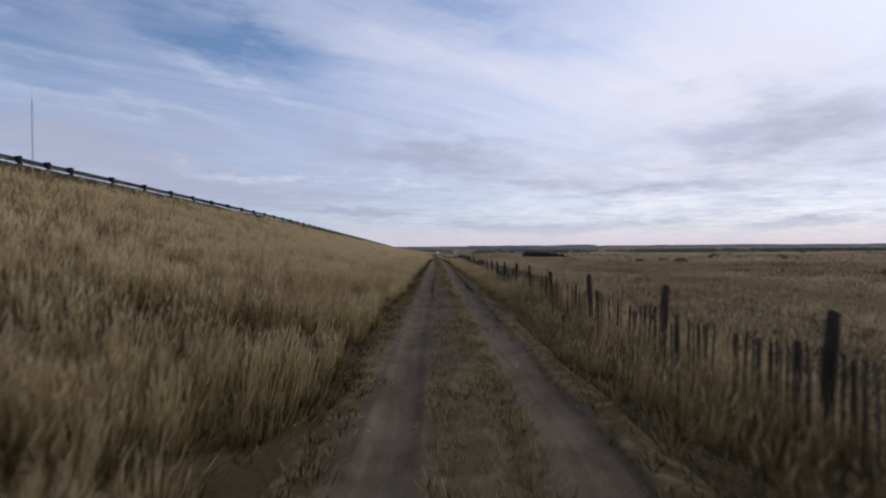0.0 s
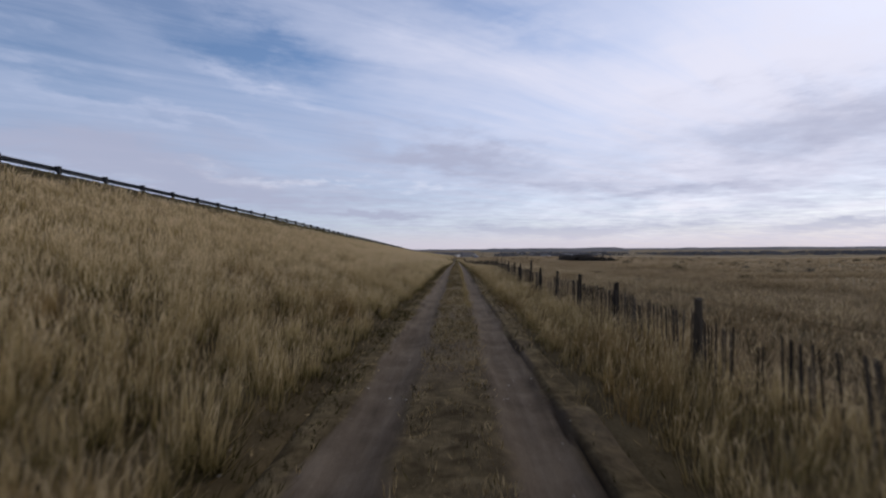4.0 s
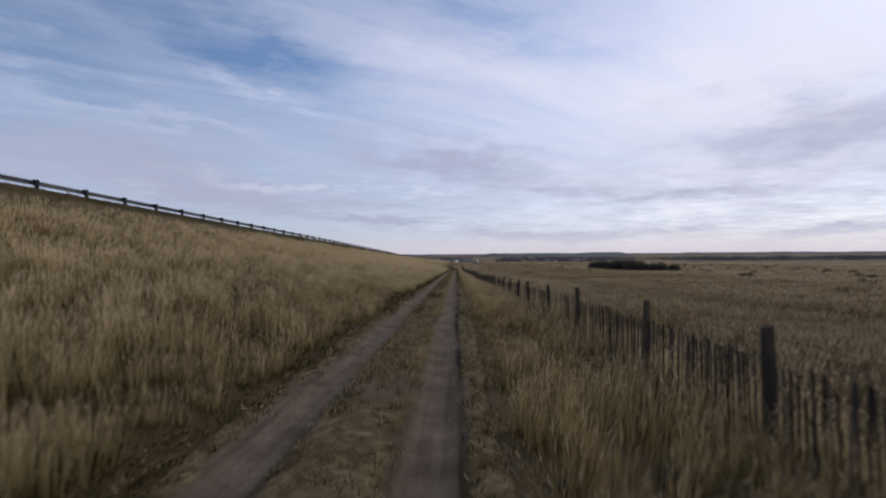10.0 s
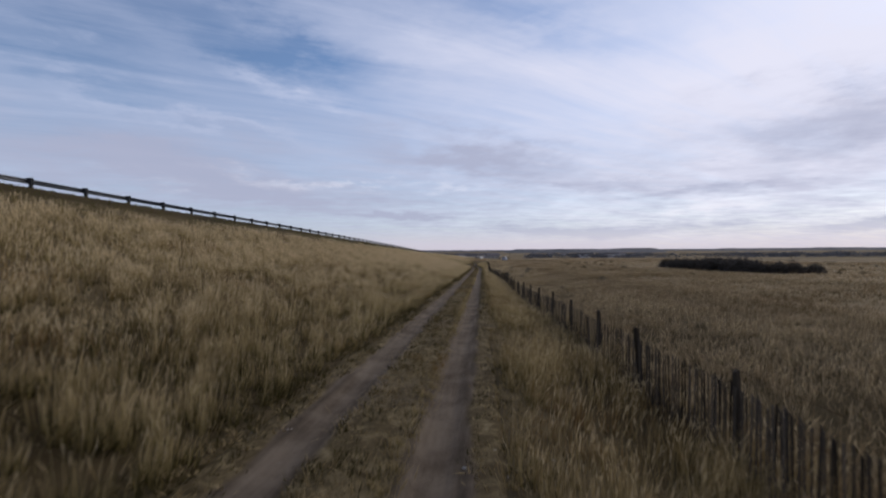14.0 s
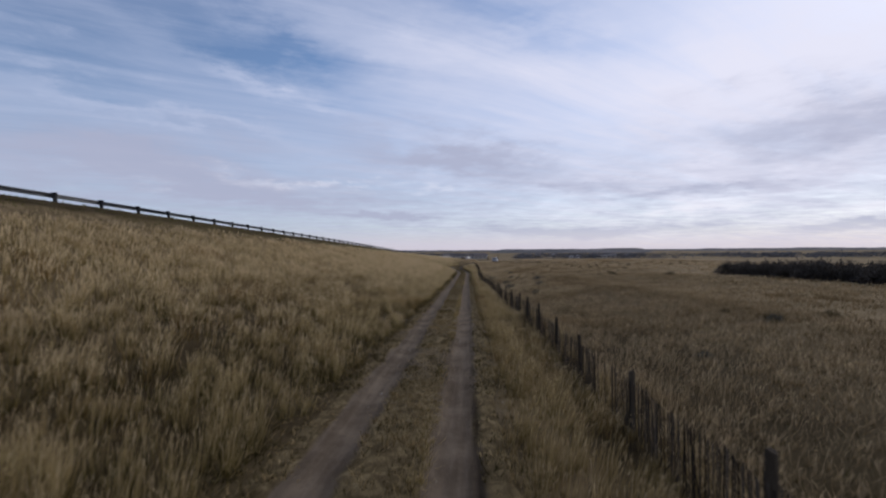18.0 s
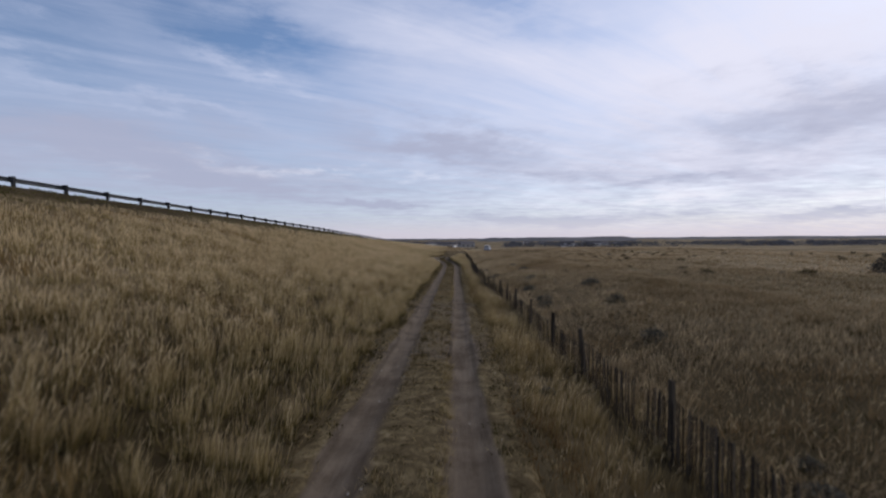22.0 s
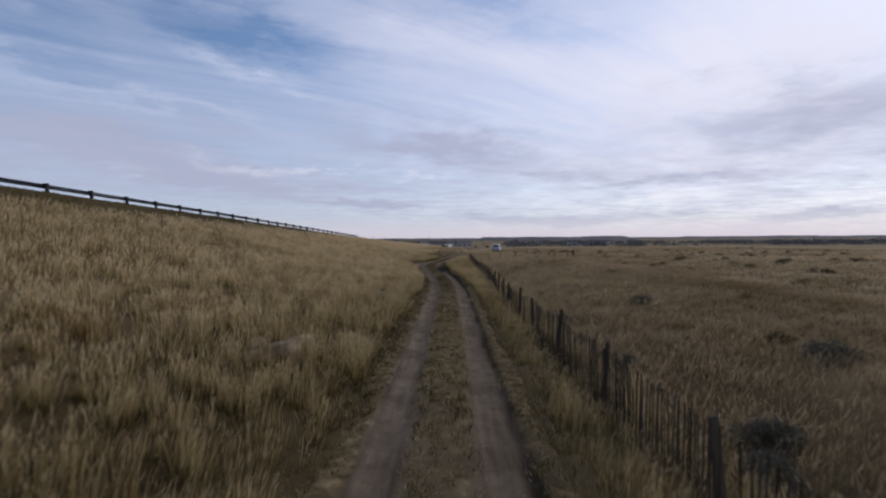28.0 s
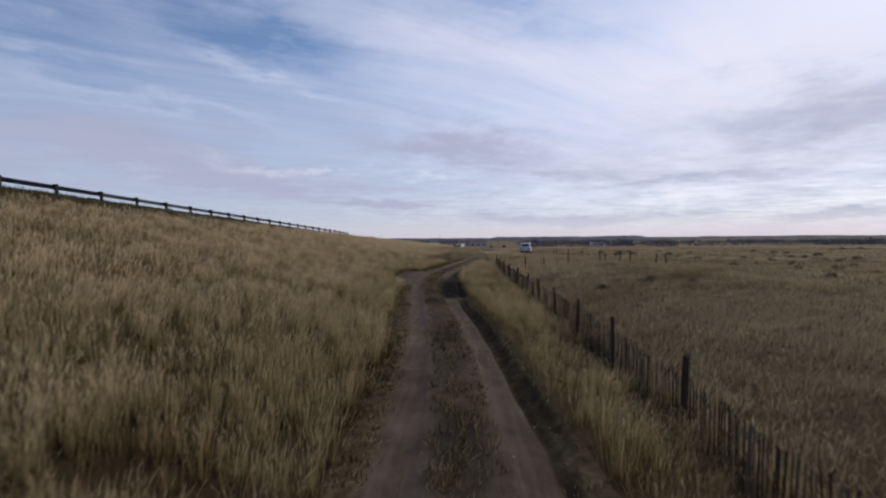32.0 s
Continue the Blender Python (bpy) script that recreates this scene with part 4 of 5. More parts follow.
for sel, mat_, what in ((pick, M_STRAW, "short trampled straw on the track's middle strip"), (~pick, M_BASAL, "low olive leaves on the track's middle strip")):
    stuff("strip_grass", blades("strip_grass", *[q[sel] for q in strip], mat_, z=sz[sel], bend=False), what)

loose = spray(tufts(-0.6, 0.6, 44, 222, 10), 4, 0.16, 0.06, 0.20, 0.008, 1.5)
stuff("loose_straw", blades("loose_straw", *loose, M_STRAW, z=track_z(loose[1]) + 0.035, bend=False), "pale loose straw lying on the track's middle strip")
golden = spray(tufts(0.40, 0.62, -4, 215, 34, keep=lambda x, y: value_noise(x * 0, y, 11, 49) > -0.45), 14, 0.07, 0.08, 0.24, 0.009, 0.5)
stuff("strip_grass", blades("strip_grass", *golden, M_GRASS, z=track_z(golden[1]) + rut_depth(golden[0] - track_x(golden[1]), golden[1]) + 0.012, bend=False), "golden short grass along the edge of the wheel way")

# the open field beyond the fence
t_f1 = tufts(3.4, 15.5, 0, 320, 7, relative=False, keep=lambda x, y: x > fence_x(y) + 0.25)
t_f2 = tufts(14, 34, 5, 350, 3.0, relative=False)
t_f3 = tufts(34, 110, 20, 420, 0.8, relative=False)
t_f4 = tufts(-22, 6, 285, 420, 1.6, relative=False, keep=lambda x, y: (np.abs(x - track_x(y)) > 2.0) & (x > rail_x(y) + 3))
stuff("field_leaves", blades("field_leaves", *joined(spray(t_f1, 3, 0.32, 0.10, 0.26, 0.03, 0.6), spray(t_f2, 1, 0.5, 0.12, 0.26, 0.04, 0.5)), M_BASAL, bend=False), "olive-brown leaves low in the field")
def brown_share(x, y):
    """Pale grass along the fence, browner out in the field. The browning also stands for the lens dimming its edges."""
    return (0.22 + 0.42 * ease((x - 7) / 8)) * (1 - 0.35 * ease((y - 175) / 60))


def even(tuft):
    """The same tufts with nearly the same vigour everywhere."""
    return tuft[0], tuft[1], 0.55 + 0.25 * tuft[2]


fence_field = joined(spray(t_f2, 5, 0.26, 0.20, 0.46, 0.034, 0.45), spray(t_f2, 8, 0.6, 0.14, 0.36, 0.038, 0.5), spray(t_f1, 10, 0.20, 0.20, 0.52, 0.014, 0.40), spray(even(tufts(3.4, 17, 0, 320, 6.0, relative=False, keep=lambda x, y: x > fence_x(y) + 0.25)), 17, 0.5, 0.14, 0.38, 0.015, 0.55))
brown = rng.uniform(0, 1, len(fence_field[0])) < brown_share(fence_field[0], fence_field[1])
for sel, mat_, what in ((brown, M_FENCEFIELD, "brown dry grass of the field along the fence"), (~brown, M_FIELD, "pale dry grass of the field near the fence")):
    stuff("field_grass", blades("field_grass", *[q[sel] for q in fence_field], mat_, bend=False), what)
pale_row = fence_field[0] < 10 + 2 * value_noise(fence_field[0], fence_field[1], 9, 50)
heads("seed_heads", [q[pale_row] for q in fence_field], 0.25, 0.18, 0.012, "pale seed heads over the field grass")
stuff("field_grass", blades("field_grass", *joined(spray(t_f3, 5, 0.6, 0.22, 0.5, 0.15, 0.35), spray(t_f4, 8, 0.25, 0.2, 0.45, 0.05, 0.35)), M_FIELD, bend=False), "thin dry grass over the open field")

# ---------------------------------------------------------------- fence
POSTS = [-3.4, 0.4, 4.1, 7.2, 10.6, 14.5, 18.5, 22.2, 25.9, 29.6, 33.4, 37.2, 41.0, 44.8, 48.4, 52.0, 55.1, 58.8, 62.2, 65.8,
         69.2, 72.7, 76.8, 79.9, 84.2, 88.0, 92.6, 96.4, 100.2, 104.0, 107.5, 110.8, 114.0, 117.5, 121.5, 125.7, 129.7, 133.8, 137.8, 141.6,
         144.9, 148.4, 151.9, 155.4, 158.9, 163.6, 168.0, 171.6, 175.7, 179.6, 183.0, 186.5, 190.4, 194.0, 197.4, 200.8, 204.2, 208.0, 211.9, 215.7,
         219.4, 223.1, 226.7, 230.5, 234.4, 238.4, 242.3, 246.2, 250.0, 254.0, 258.0, 262.0, 266.0, 269.8, 273.5]
rnd = random.Random(11)


def post_mesh(r, h, seed):
    """A round cedar post, a little bent and split, with a worn slanting top."""
    q = random.Random(seed)
    bm = bmesh.new()
    rings, seg = 6, 9
    lean = (q.uniform(-0.02, 0.02), q.uniform(-0.02, 0.02))
    wob = [q.uniform(0.86, 1.12) for _ in range(seg)]
    vs = []
    for k in range(rings):
        f = k / (rings - 1)
        rr = r * (1.08 - 0.12 * f) * q.uniform(0.96, 1.04)
        if k == rings - 1:
            rr *= 0.9
        vs.append([bm.verts.new((lean[0] * f * f * 3 + rr * wob[i] * math.cos(2 * math.pi * i / seg), lean[1] * f * 3 + rr * wob[i] * math.sin(2 * math.pi * i / seg),
                                 -0.35 + (h + 0.35) * (f if k < rings - 1 else 1.0) - (0.012 if k == rings - 2 else 0) + (0.02 * math.cos(i) if k == rings - 1 else 0))) for i in range(seg)])
    for a, b in zip(vs, vs[1:]):
        for i in range(seg):
            bm.faces.new((a[i], a[(i + 1) % seg], b[(i + 1) % seg], b[i]))
    bm.faces.new(vs[-1])
    return bm_mesh("fence_post", bm, M_POST)


POST_MESHES = [post_mesh(r, 1.28, s) for r, s in ((0.058, 1), (0.062, 2), (0.053, 3), (0.066, 4), (0.055, 5))]
for k, y in enumerate(POSTS):
    tall = 0.26 if abs(y - 55.1) < 0.1 else rnd.uniform(-0.06, 0.06)
    x, zb = float(fence_x(y)), float(fence_top(y)) - 1.28
    ob = new("fence_post", POST_MESHES[rnd.randrange(5)])
    ob.matrix_world = pose(x, y, zb + tall, rnd.gauss(0, 1.8), rnd.gauss(0, 1.8), rnd.uniform(0, 360))
    tagged(ob, "weathered grey cedar fence post standing in dry grass", "fence post", "posts of the lath fence")


def lath_mesh(L, seed):
    q = random.Random(seed)
    bm = bmesh.new()
    w, t = 0.027 * q.uniform(0.85, 1.15), 0.008
    cut = q.uniform(-0.02, 0.02)
    vs = []
    for f in (0, 0.5, 1):
        b = 0.012 * q.uniform(-1, 1) if f == 0.5 else 0
        z = L * f
        vs.append([bm.verts.new((sx_ * t / 2 + b, sy_ * w / 2 + b * 0.4, z + (cut * sy_ if f == 1 else 0))) for sx_, sy_ in ((-1, -1), (1, -1), (1, 1), (-1, 1))])
    for a, b in zip(vs, vs[1:]):
        for i in range(4):
            bm.faces.new((a[i], a[(i + 1) % 4], b[(i + 1) % 4], b[i]))
    bm.faces.new(vs[-1])
    return bm_mesh("lath", bm, M_LATH)


LATHS = [lath_mesh(L, i) for i, L in enumerate((1.16, 1.18, 1.2, 1.14, 1.05, 0.9))]


def wire_mesh(name, pts_list, r):
    co, faces = [], []
    for pts in pts_list:
        b = len(co)
        for c in pts:
            co += [(c[0] + r * math.cos(a), c[1], c[2] + r * math.sin(a)) for a in (0, 2.1, 4.2)]
        for k in range(len(pts) - 1):
            for i in range(3):
                j = (i + 1) % 3
                faces.append((b + 3 * k + i, b + 3 * k + j, b + 3 * k + 3 + j, b + 3 * k + 3 + i))
    return mesh_from(name, co, faces, M_WIRE)


def sag_of(y):
    """How far the lath roll has slumped: little in most places, much in a few."""
    s = 0.04 + 0.10 * max(0.0, float(value_noise(y, 0, 9, 51)))
    for yc, r, d in ((6.0, 5.5, 0.16), (49.5, 4.5, 0.20), (71.0, 4.2, 0.24), (33.0, 4.0, 0.12), (172.0, 9, 0.22), (188.0, 7, 0.22), (232.0, 4.5, 0.12)):
        s += d * math.exp(-((y - yc) / r) ** 2)
    return s


def gap_of(y):
    """The chance that a lath is missing."""
    g = 0.015 + 0.06 * max(0.0, float(value_noise(y, 0, 6, 52)))
    for yc, r, d in ((8.5, 3.0, 0.35), (13, 3, 0.35), (36, 3, 0.4), (49.5, 2.5, 0.25), (74, 2.0, 0.2), (217.4, 1.2, 2.0), (228, 3, 0.15), (234.0, 4, 0.12)):
        g += d * math.exp(-((y - yc) / r) ** 2)
    return min(g, 0.8)


drop, kick, run = 0.0, 0.0, 0
for y0, y1 in zip(POSTS, POSTS[1:]):
    x0, x1 = float(fence_x(y0)), float(fence_x(y1))
    panel = empty("lath_fence_panel", Matrix.Translation((x0, y0, float(fence_top(y0)) - 1.28)))
    worn = gap_of((y0 + y1) / 2)
    tagged(panel, "sagging lath snow fence bay with missing slats" if worn > 0.2 else "weathered lath snow fence bay wired to its posts", "snow fence", "bays of the lath fence")
    n = int((y1 - y0) / (0.105 if 82 < y0 < 99 else 0.073 if y0 < 135 else 0.084))
    tidy = 0.35 if 82 < y0 < 97 or 12 < y0 < 32 else 1.0
    wire_pts = [[], [], [], []]
    drift, skip = 0.0, 0
    for i in range(n):
        f = (i + 0.5) / n
        y = y0 + (y1 - y0) * f
        belly = 4 * f * (1 - f)
        # the roll has torn into short lengths that slump and lean on their own
        run -= 1
        if run <= 0:
            run = rnd.randint(5, 14)
            drop = tidy * abs(rnd.gauss(0, 0.02 + 0.22 * worn))
            kick = tidy * rnd.gauss(0, 1.0 + 5.0 * worn)
        zb = float(fence_top(y)) - 1.28 - 0.55 * sag_of(y) * (0.45 + 0.55 * belly) - 0.10 + 0.14 * math.exp(-((y - 212) / 14) ** 4) - min(drop, 0.22)
        xx_ = x0 + (x1 - x0) * f - 0.075 + 0.06 * belly * math.sin(y * 1.7)
        if i % 5 == 0 or i == n - 1:
            for wz, wl in zip((0.16, 0.45, 0.75, 1.02), wire_pts):
                wl.append((xx_ - x0 - 0.008, y - y0, zb + wz - panel.location[2] + rnd.gauss(0, 0.006)))
        drift = 0.85 * drift + tidy * rnd.gauss(0, 0.55)
        if skip > 0:
            skip -= 1
            continue
        if rnd.random() < 0.4 * tidy * gap_of(y):
            skip = rnd.randint(0, 3)
            continue
        broken = rnd.random() < tidy * (0.03 + 0.1 * worn)
        kind = rnd.choice(LATHS[4:]) if broken else rnd.choice(LATHS[:4])
        part("lath", kind, panel, m=pose(xx_ - x0 + rnd.gauss(0, 0.006), y - y0 + rnd.gauss(0, 0.005), zb - panel.location[2] + rnd.gauss(0, 0.012), kick + drift + rnd.gauss(0, 0.6) + (rnd.gauss(0, 8) if rnd.random() < 0.03 else 0), rnd.gauss(0, 0.8), rnd.gauss(0, 4)))
    for wl in wire_pts:
        part("wire_strand", wire_mesh("wire_strand", [wl], 0.0035), panel)
    top = [((x1 - x0) * f + 0.07, (y1 - y0) * f, float(fence_top(y0 + (y1 - y0) * f)) - 0.07 - panel.location[2] - 0.10 * f * (1 - f)) for f in (0, 0.25, 0.5, 0.75, 1)]
    part("top_wire", wire_mesh("top_wire", [top], 0.003), panel, "single rusty barbed wire")

# a broken rail lying against the fence
rail_bm = box_bm(0.05, 0.72, 0.09, 0, 0.008)
brk = new("broken_board", bm_mesh("broken_board", rail_bm, M_POST))
brk.matrix_world = pose(float(fence_x(68.2)) + 0.22, 68.3, float(fence_top(68.2)) - 0.66, 24, 0, 8)
tagged(brk, "broken weathered board caught on the fence wire", "board")

# old cross fence at the far corner: bare stubs running off into the field
STUBS = [(7.0, 273.6, 1.15, 4), (9.0, 274.0, 0.9, 22), (11.7, 274.6, 1.05, -12), (15.3, 275.4, 1.3, 2), (16.2, 276.4, 0.85, 8), (17.3, 275.2, 1.05, -5), (18.5, 275.4, 1.15, 3), (19.8, 272.0, 1.0, -3), (20.9, 272.2, 1.05, 9), (22.0, 290, 1.1, 3), (14.5, 296, 1.0, -14), (16.0, 301, 1.1, 10), (18.6, 303, 0.9, 2), (21.5, 305, 1.0, -4)]
for x, y, h, tilt in STUBS:
    ob = new("fence_stub", POST_MESHES[rnd.randrange(5)])
    ob.matrix_world = pose(x, y, float(ground_z(x, y)) - 1.28 + h, 0, tilt, rnd.uniform(0, 360))
    tagged(ob, "old leaning fence post stub standing in dry grass", "fence post", "stubs of the old cross fence")
sag_pts = [(19.8 + 1.1 * f, 272.1, float(ground_z(20.3, 272)) + 0.85 - 1.1 * f * (1 - f)) for f in (0, 0.25, 0.5, 0.75, 1)]
slat = new("loose_wire", wire_mesh("loose_wire", [sag_pts], 0.012))
tagged(slat, "slack rusty wire hanging between two stubs", "wire")

# ---------------------------------------------------------------- guardrail on the bank
GUARD_Y = [13.0, 15.0, 17.0, 19.2, 21.2, 23.2, 25.2, 27.2, 29.2, 31.0] + [34.89 + 3.81 * k for k in range(80)]
guard = empty("guardrail", Matrix.Translation((float(rail_x(31)), 31.0, float(rail_top(31)))))
tagged(guard, "galvanised W-beam guardrail on dark timber posts along the road", "guardrail")
bm = box_bm(0.20, 0.16, 1.45, -1.43, 0.012)
gp_me = bm_mesh("guard_post", bm, M_RAILPOST)
bm = box_bm(0.16, 0.15, 0.36, -0.34, 0.01)
blk_me = bm_mesh("block", bm, M_RAILPOST)
bm = bmesh.new()
PROFILE = [(0.0, 0.0), (0.012, -0.02), (0.075, -0.05), (0.08, -0.075), (0.075, -0.10), (0.012, -0.135), (0.0, -0.155), (0.012, -0.175), (0.075, -0.21), (0.08, -0.235), (0.075, -0.26), (0.012, -0.29), (0.0, -0.31)]
a = [bm.verts.new((px, -0.12, pz)) for px, pz in PROFILE]
b = [bm.verts.new((px, 3.93, pz)) for px, pz in PROFILE]
for i in range(len(PROFILE) - 1):
    bm.faces.new((a[i], a[i + 1], b[i + 1], b[i]))
bmesh.ops.solidify(bm, geom=list(bm.faces), thickness=0.004)
beam_me = bm_mesh("beam", bm, M_RAIL)
gl = guard.location
for k, y in enumerate(GUARD_Y):
    x, z = float(rail_x(y)), float(rail_top(y))
    p = part("guard_post", gp_me, guard, m=pose(x - gl[0] - 0.18, y - gl[1], z - gl[2] + 0.02, 0, rnd.gauss(0, 0.8), rnd.gauss(0, 2)))
    # block between post and beam, on the side that faces the road
    part("block", blk_me, p, m=pose(-0.18, 0, 0, 0, 0, 0))
for k in range(-6, 79):
    y0, y1 = 34.89 + 3.81 * k, 34.89 + 3.81 * (k + 1)
    x0, x1, z0, z1 = float(rail_x(y0)), float(rail_x(y1)), float(rail_top(y0)), float(rail_top(y1))
    pitch, yaw = math.degrees(math.atan2(z1 - z0, y1 - y0)), -math.degrees(math.atan2(x1 - x0, y1 - y0))
    part("beam", beam_me, guard, m=pose(x0 - gl[0] - 0.44 - 0.0, y0 - gl[1], z0 - gl[2], pitch, 0, yaw))
ye = 34.89 + 3.81 * 79
bm = bmesh.new()
bmesh.ops.create_cone(bm, cap_ends=True, segments=14, radius1=0.17, radius2=0.17, depth=0.31)
part("end_terminal", bm_mesh("end_terminal", bm, M_RAIL), guard, "rounded steel end shoe", m=pose(float(rail_x(ye)) - gl[0] - 0.40, ye - gl[1] + 0.1, float(rail_top(ye)) - gl[2] - 0.155))

# ---------------------------------------------------------------- shrubs


def leaf_cloud(n, r, h, size, seed, up=0.4):
    """Many small leaf slips over an uneven dome."""
    q = np.random.default_rng(seed)
    th, ph = q.uniform(0, 2 * np.pi, n), np.arccos(q.uniform(0.02, 1, n))
    lump = 0.78 + 0.22 * np.sin(3 * th + seed) * np.cos(2 * ph) + q.normal(0, 0.10, n)
    rr = lump * q.uniform(0.45, 1, n) ** 0.45
    x, y, z = r * rr * np.sin(ph) * np.cos(th), r * rr * np.sin(ph) * np.sin(th), h * rr * np.cos(ph)
    d = np.stack([np.sin(ph) * np.cos(th), np.sin(ph) * np.sin(th), np.cos(ph) + up], 1) + q.normal(0, 0.45, (n, 3))
    d /= np.linalg.norm(d, axis=1)[:, None]
    s = np.cross(d, q.normal(0, 1, (n, 3)))
    s /= np.linalg.norm(s, axis=1)[:, None] + 1e-6
    L = size * q.uniform(0.6, 1.5, n)[:, None]
    c = np.stack([x, y, z], 1)
    return np.stack([c - s * L * 0.22, c + s * L * 0.22, c + d * L], 1).reshape(-1, 3)


def stem_co(n, r, h, w, seed):
    q = np.random.default_rng(seed + 77)
    th, f = q.uniform(0, 2 * np.pi, n), q.uniform(0.2, 0.95, n)
    tip = np.stack([r * f * np.cos(th), r * f * np.sin(th), h * np.sqrt(np.clip(1.02 - f * f, 0.05, 1))], 1)
    root = tip * np.array([0.12, 0.12, 0]) - np.array([0, 0, 0.05])
    s = np.stack([-np.sin(th), np.cos(th), 0 * th], 1) * w
    return np.stack([root - s, root + s, tip], 1).reshape(-1, 3)


def tri_mesh(name, co, material):
    n = len(co) // 3
    return raw_mesh(name, co, np.arange(n * 3), np.arange(n) * 3, material)


def shrub_kind(name, n, r, h, size, seed, leaf_mat, stems=24, sw=0.008):
    return name, tri_mesh("foliage", leaf_cloud(n, r, h, size, seed), leaf_mat), tri_mesh("branchwork", stem_co(stems, r, h, sw, seed), M_TWIG)


def put_shrub(kind, x, y, s, label, category, group, sink=0.03):
    name, leaf, stem = kind
    e = empty(name, Matrix.Translation((x, y, float(ground_z(x, y)) - sink)) @ Matrix.Rotation(rnd.uniform(0, 6.28), 4, "Z") @ Matrix.Diagonal((s, s * rnd.uniform(0.85, 1.2), s * rnd.uniform(0.8, 1.1), 1)))
    part("foliage", leaf, e)
    part("branchwork", stem, e)
    return tagged(e, label, category, group)


SAGE = [shrub_kind("sagebrush", 1500, 0.55, 0.50, 0.048, s, M_SAGE, 70, 0.005) for s in (1, 2, 3)]
BROWN = [shrub_kind("low_shrub", 430, 0.6, 0.50, 0.095, s, M_BRUSH, 30, 0.006) for s in (4, 5, 6)]
# grey sage close to the fence
for x, y, s in ((4.9, 205.6, 0.85), (4.6, 204.2, 0.65), (5.8, 206.6, 0.85), (3.29, 76.3, 0.55), (3.62, 76.0, 0.42), (4.12, 76.1, 0.5), (2.25, 76.3, 0.3), (6.76, 185.8, 1.25), (6.8, 192.3, 1.1), (5.56, 206.6, 1.0), (9.04, 209.5, 1.3), (10.6, 188.5, 1.4), (9.2, 219.7, 1.3), (2.3, 187.9, 0.6), (2.8, 166.3, 0.45), (5.9, 162.8, 0.6), (6.4, 163.7, 0.5), (5.0, 226.6, 0.9), (6.3, 183.3, 1.1), (5.2, 184.9, 0.75), (7.9, 172.5, 1.0), (5.2, 211.5, 0.8), (3.1, 184.0, 0.55), (3.0, 72.5, 0.5), (2.9, 54.7, 0.6), (5.3, 219.0, 0.9), (8.2, 199.0, 1.1), (7.0, 192.0, 1.0), (9.5, 180.5, 1.1), (3.35, 10.9, 0.6)):
    put_shrub(SAGE[rnd.randrange(3)], x, y, s, "grey-green sagebrush beside the lath fence", "shrub", "sagebrush along the fence")
# grey dead bush among the rocks on the bank
put_shrub(SAGE[1], -4.45, 210.2, 0.75, "grey dead bush among the bank rocks", "shrub", "")
PALE = shrub_kind("sagebrush", 700, 0.45, 0.62, 0.05, 12, M_PALESAGE, 40, 0.005)
for x, y, s in ((-3.92, 225.0, 0.75), (-3.62, 225.2, 0.68)):
    put_shrub(PALE, x, y, s, "pale grey-white dry bush in the bank grass", "shrub", "shrubs on the bank")
for x, y, s in ((-2.8, 226.3, 0.4), (-3.5, 228.3, 0.5)):
    put_shrub(SAGE[2], x, y, s, "small pale grey sagebrush in the bank grass", "shrub", "shrubs on the bank")
# brown shrubs dotted over the field
q = np.random.default_rng(9)
placed = 0
while placed < 330:
    x, y = q.uniform(8, 95), q.uniform(8, 330)
    if value_noise(x, y, 22, 61) < q.uniform(-0.7, 0.5) or (abs(x - 13) < 4 and abs(y - 306) < 6):
        continue
    put_shrub(BROWN[q.integers(3)] if q.random() < 0.85 else SAGE[q.integers(3)], x, y, q.uniform(0.45, 0.8) if x < 22 else q.uniform(0.6, 1.35), "low brown shrub in the dry field", "shrub", "shrubs in the field")
    placed += 1
placed = 0
while placed < 60:
    x, y = q.uniform(6.5, 34), q.uniform(232, 300)
    if abs(x - 12) < 4 and abs(y - 306) < 8 or x < 7.5 and y < 270 and q.random() < 0.5:
        continue
    put_shrub(BROWN[q.integers(3)] if q.random() < 0.8 else SAGE[q.integers(3)], x, y, q.uniform(0.35, 0.8), "small dark shrub in the pale field grass", "shrub", "shrubs in the field")
    placed += 1
for x, y, s in ((-8.5, 189.0, 0.7), (-8.0, 190.2, 0.55)):
    put_shrub(BROWN[0], x, y, s, "dark shrub standing in the bank grass", "shrub", "shrubs on the bank")

# dead tumbleweeds blown against the laths
WEED = [shrub_kind("tumbleweed", 900, 0.5, 0.8, 0.10, s, M_TWIG, 60, 0.006) for s in (31, 32)]
for k, (y, s) in enumerate(((24.9, 1.05), (24.1, 0.75), (51.2, 0.9), (67.2, 0.7), (52.3, 0.55), (94.6, 0.5), (196.5, 0.6))):
    put_shrub(WEED[k % 2], float(fence_x(y)) - 0.3, y, s, "dark dry tumbleweed caught against the lath fence", "tumbleweed", "tumbleweeds at the fence")
# willow thicket in the field
WILLOW = [shrub_kind("willow_shrub", 2600, 1.8, 2.0, 0.17, s, M_WILLOW, 90, 0.02) for s in (21, 22, 23)]
q = np.random.default_rng(14)
for k in range(46):
    f = (k + q.random()) / 46
    y = 196 - 30 * f
    x = 37.3 + 5.0 * f + q.uniform(0, 5)
    put_shrub(WILLOW[k % 3], x, y, q.uniform(0.85, 1.2), "dense leafless dark willow shrub in a thicket", "shrub", "shrubs of the thicket", 0.1)

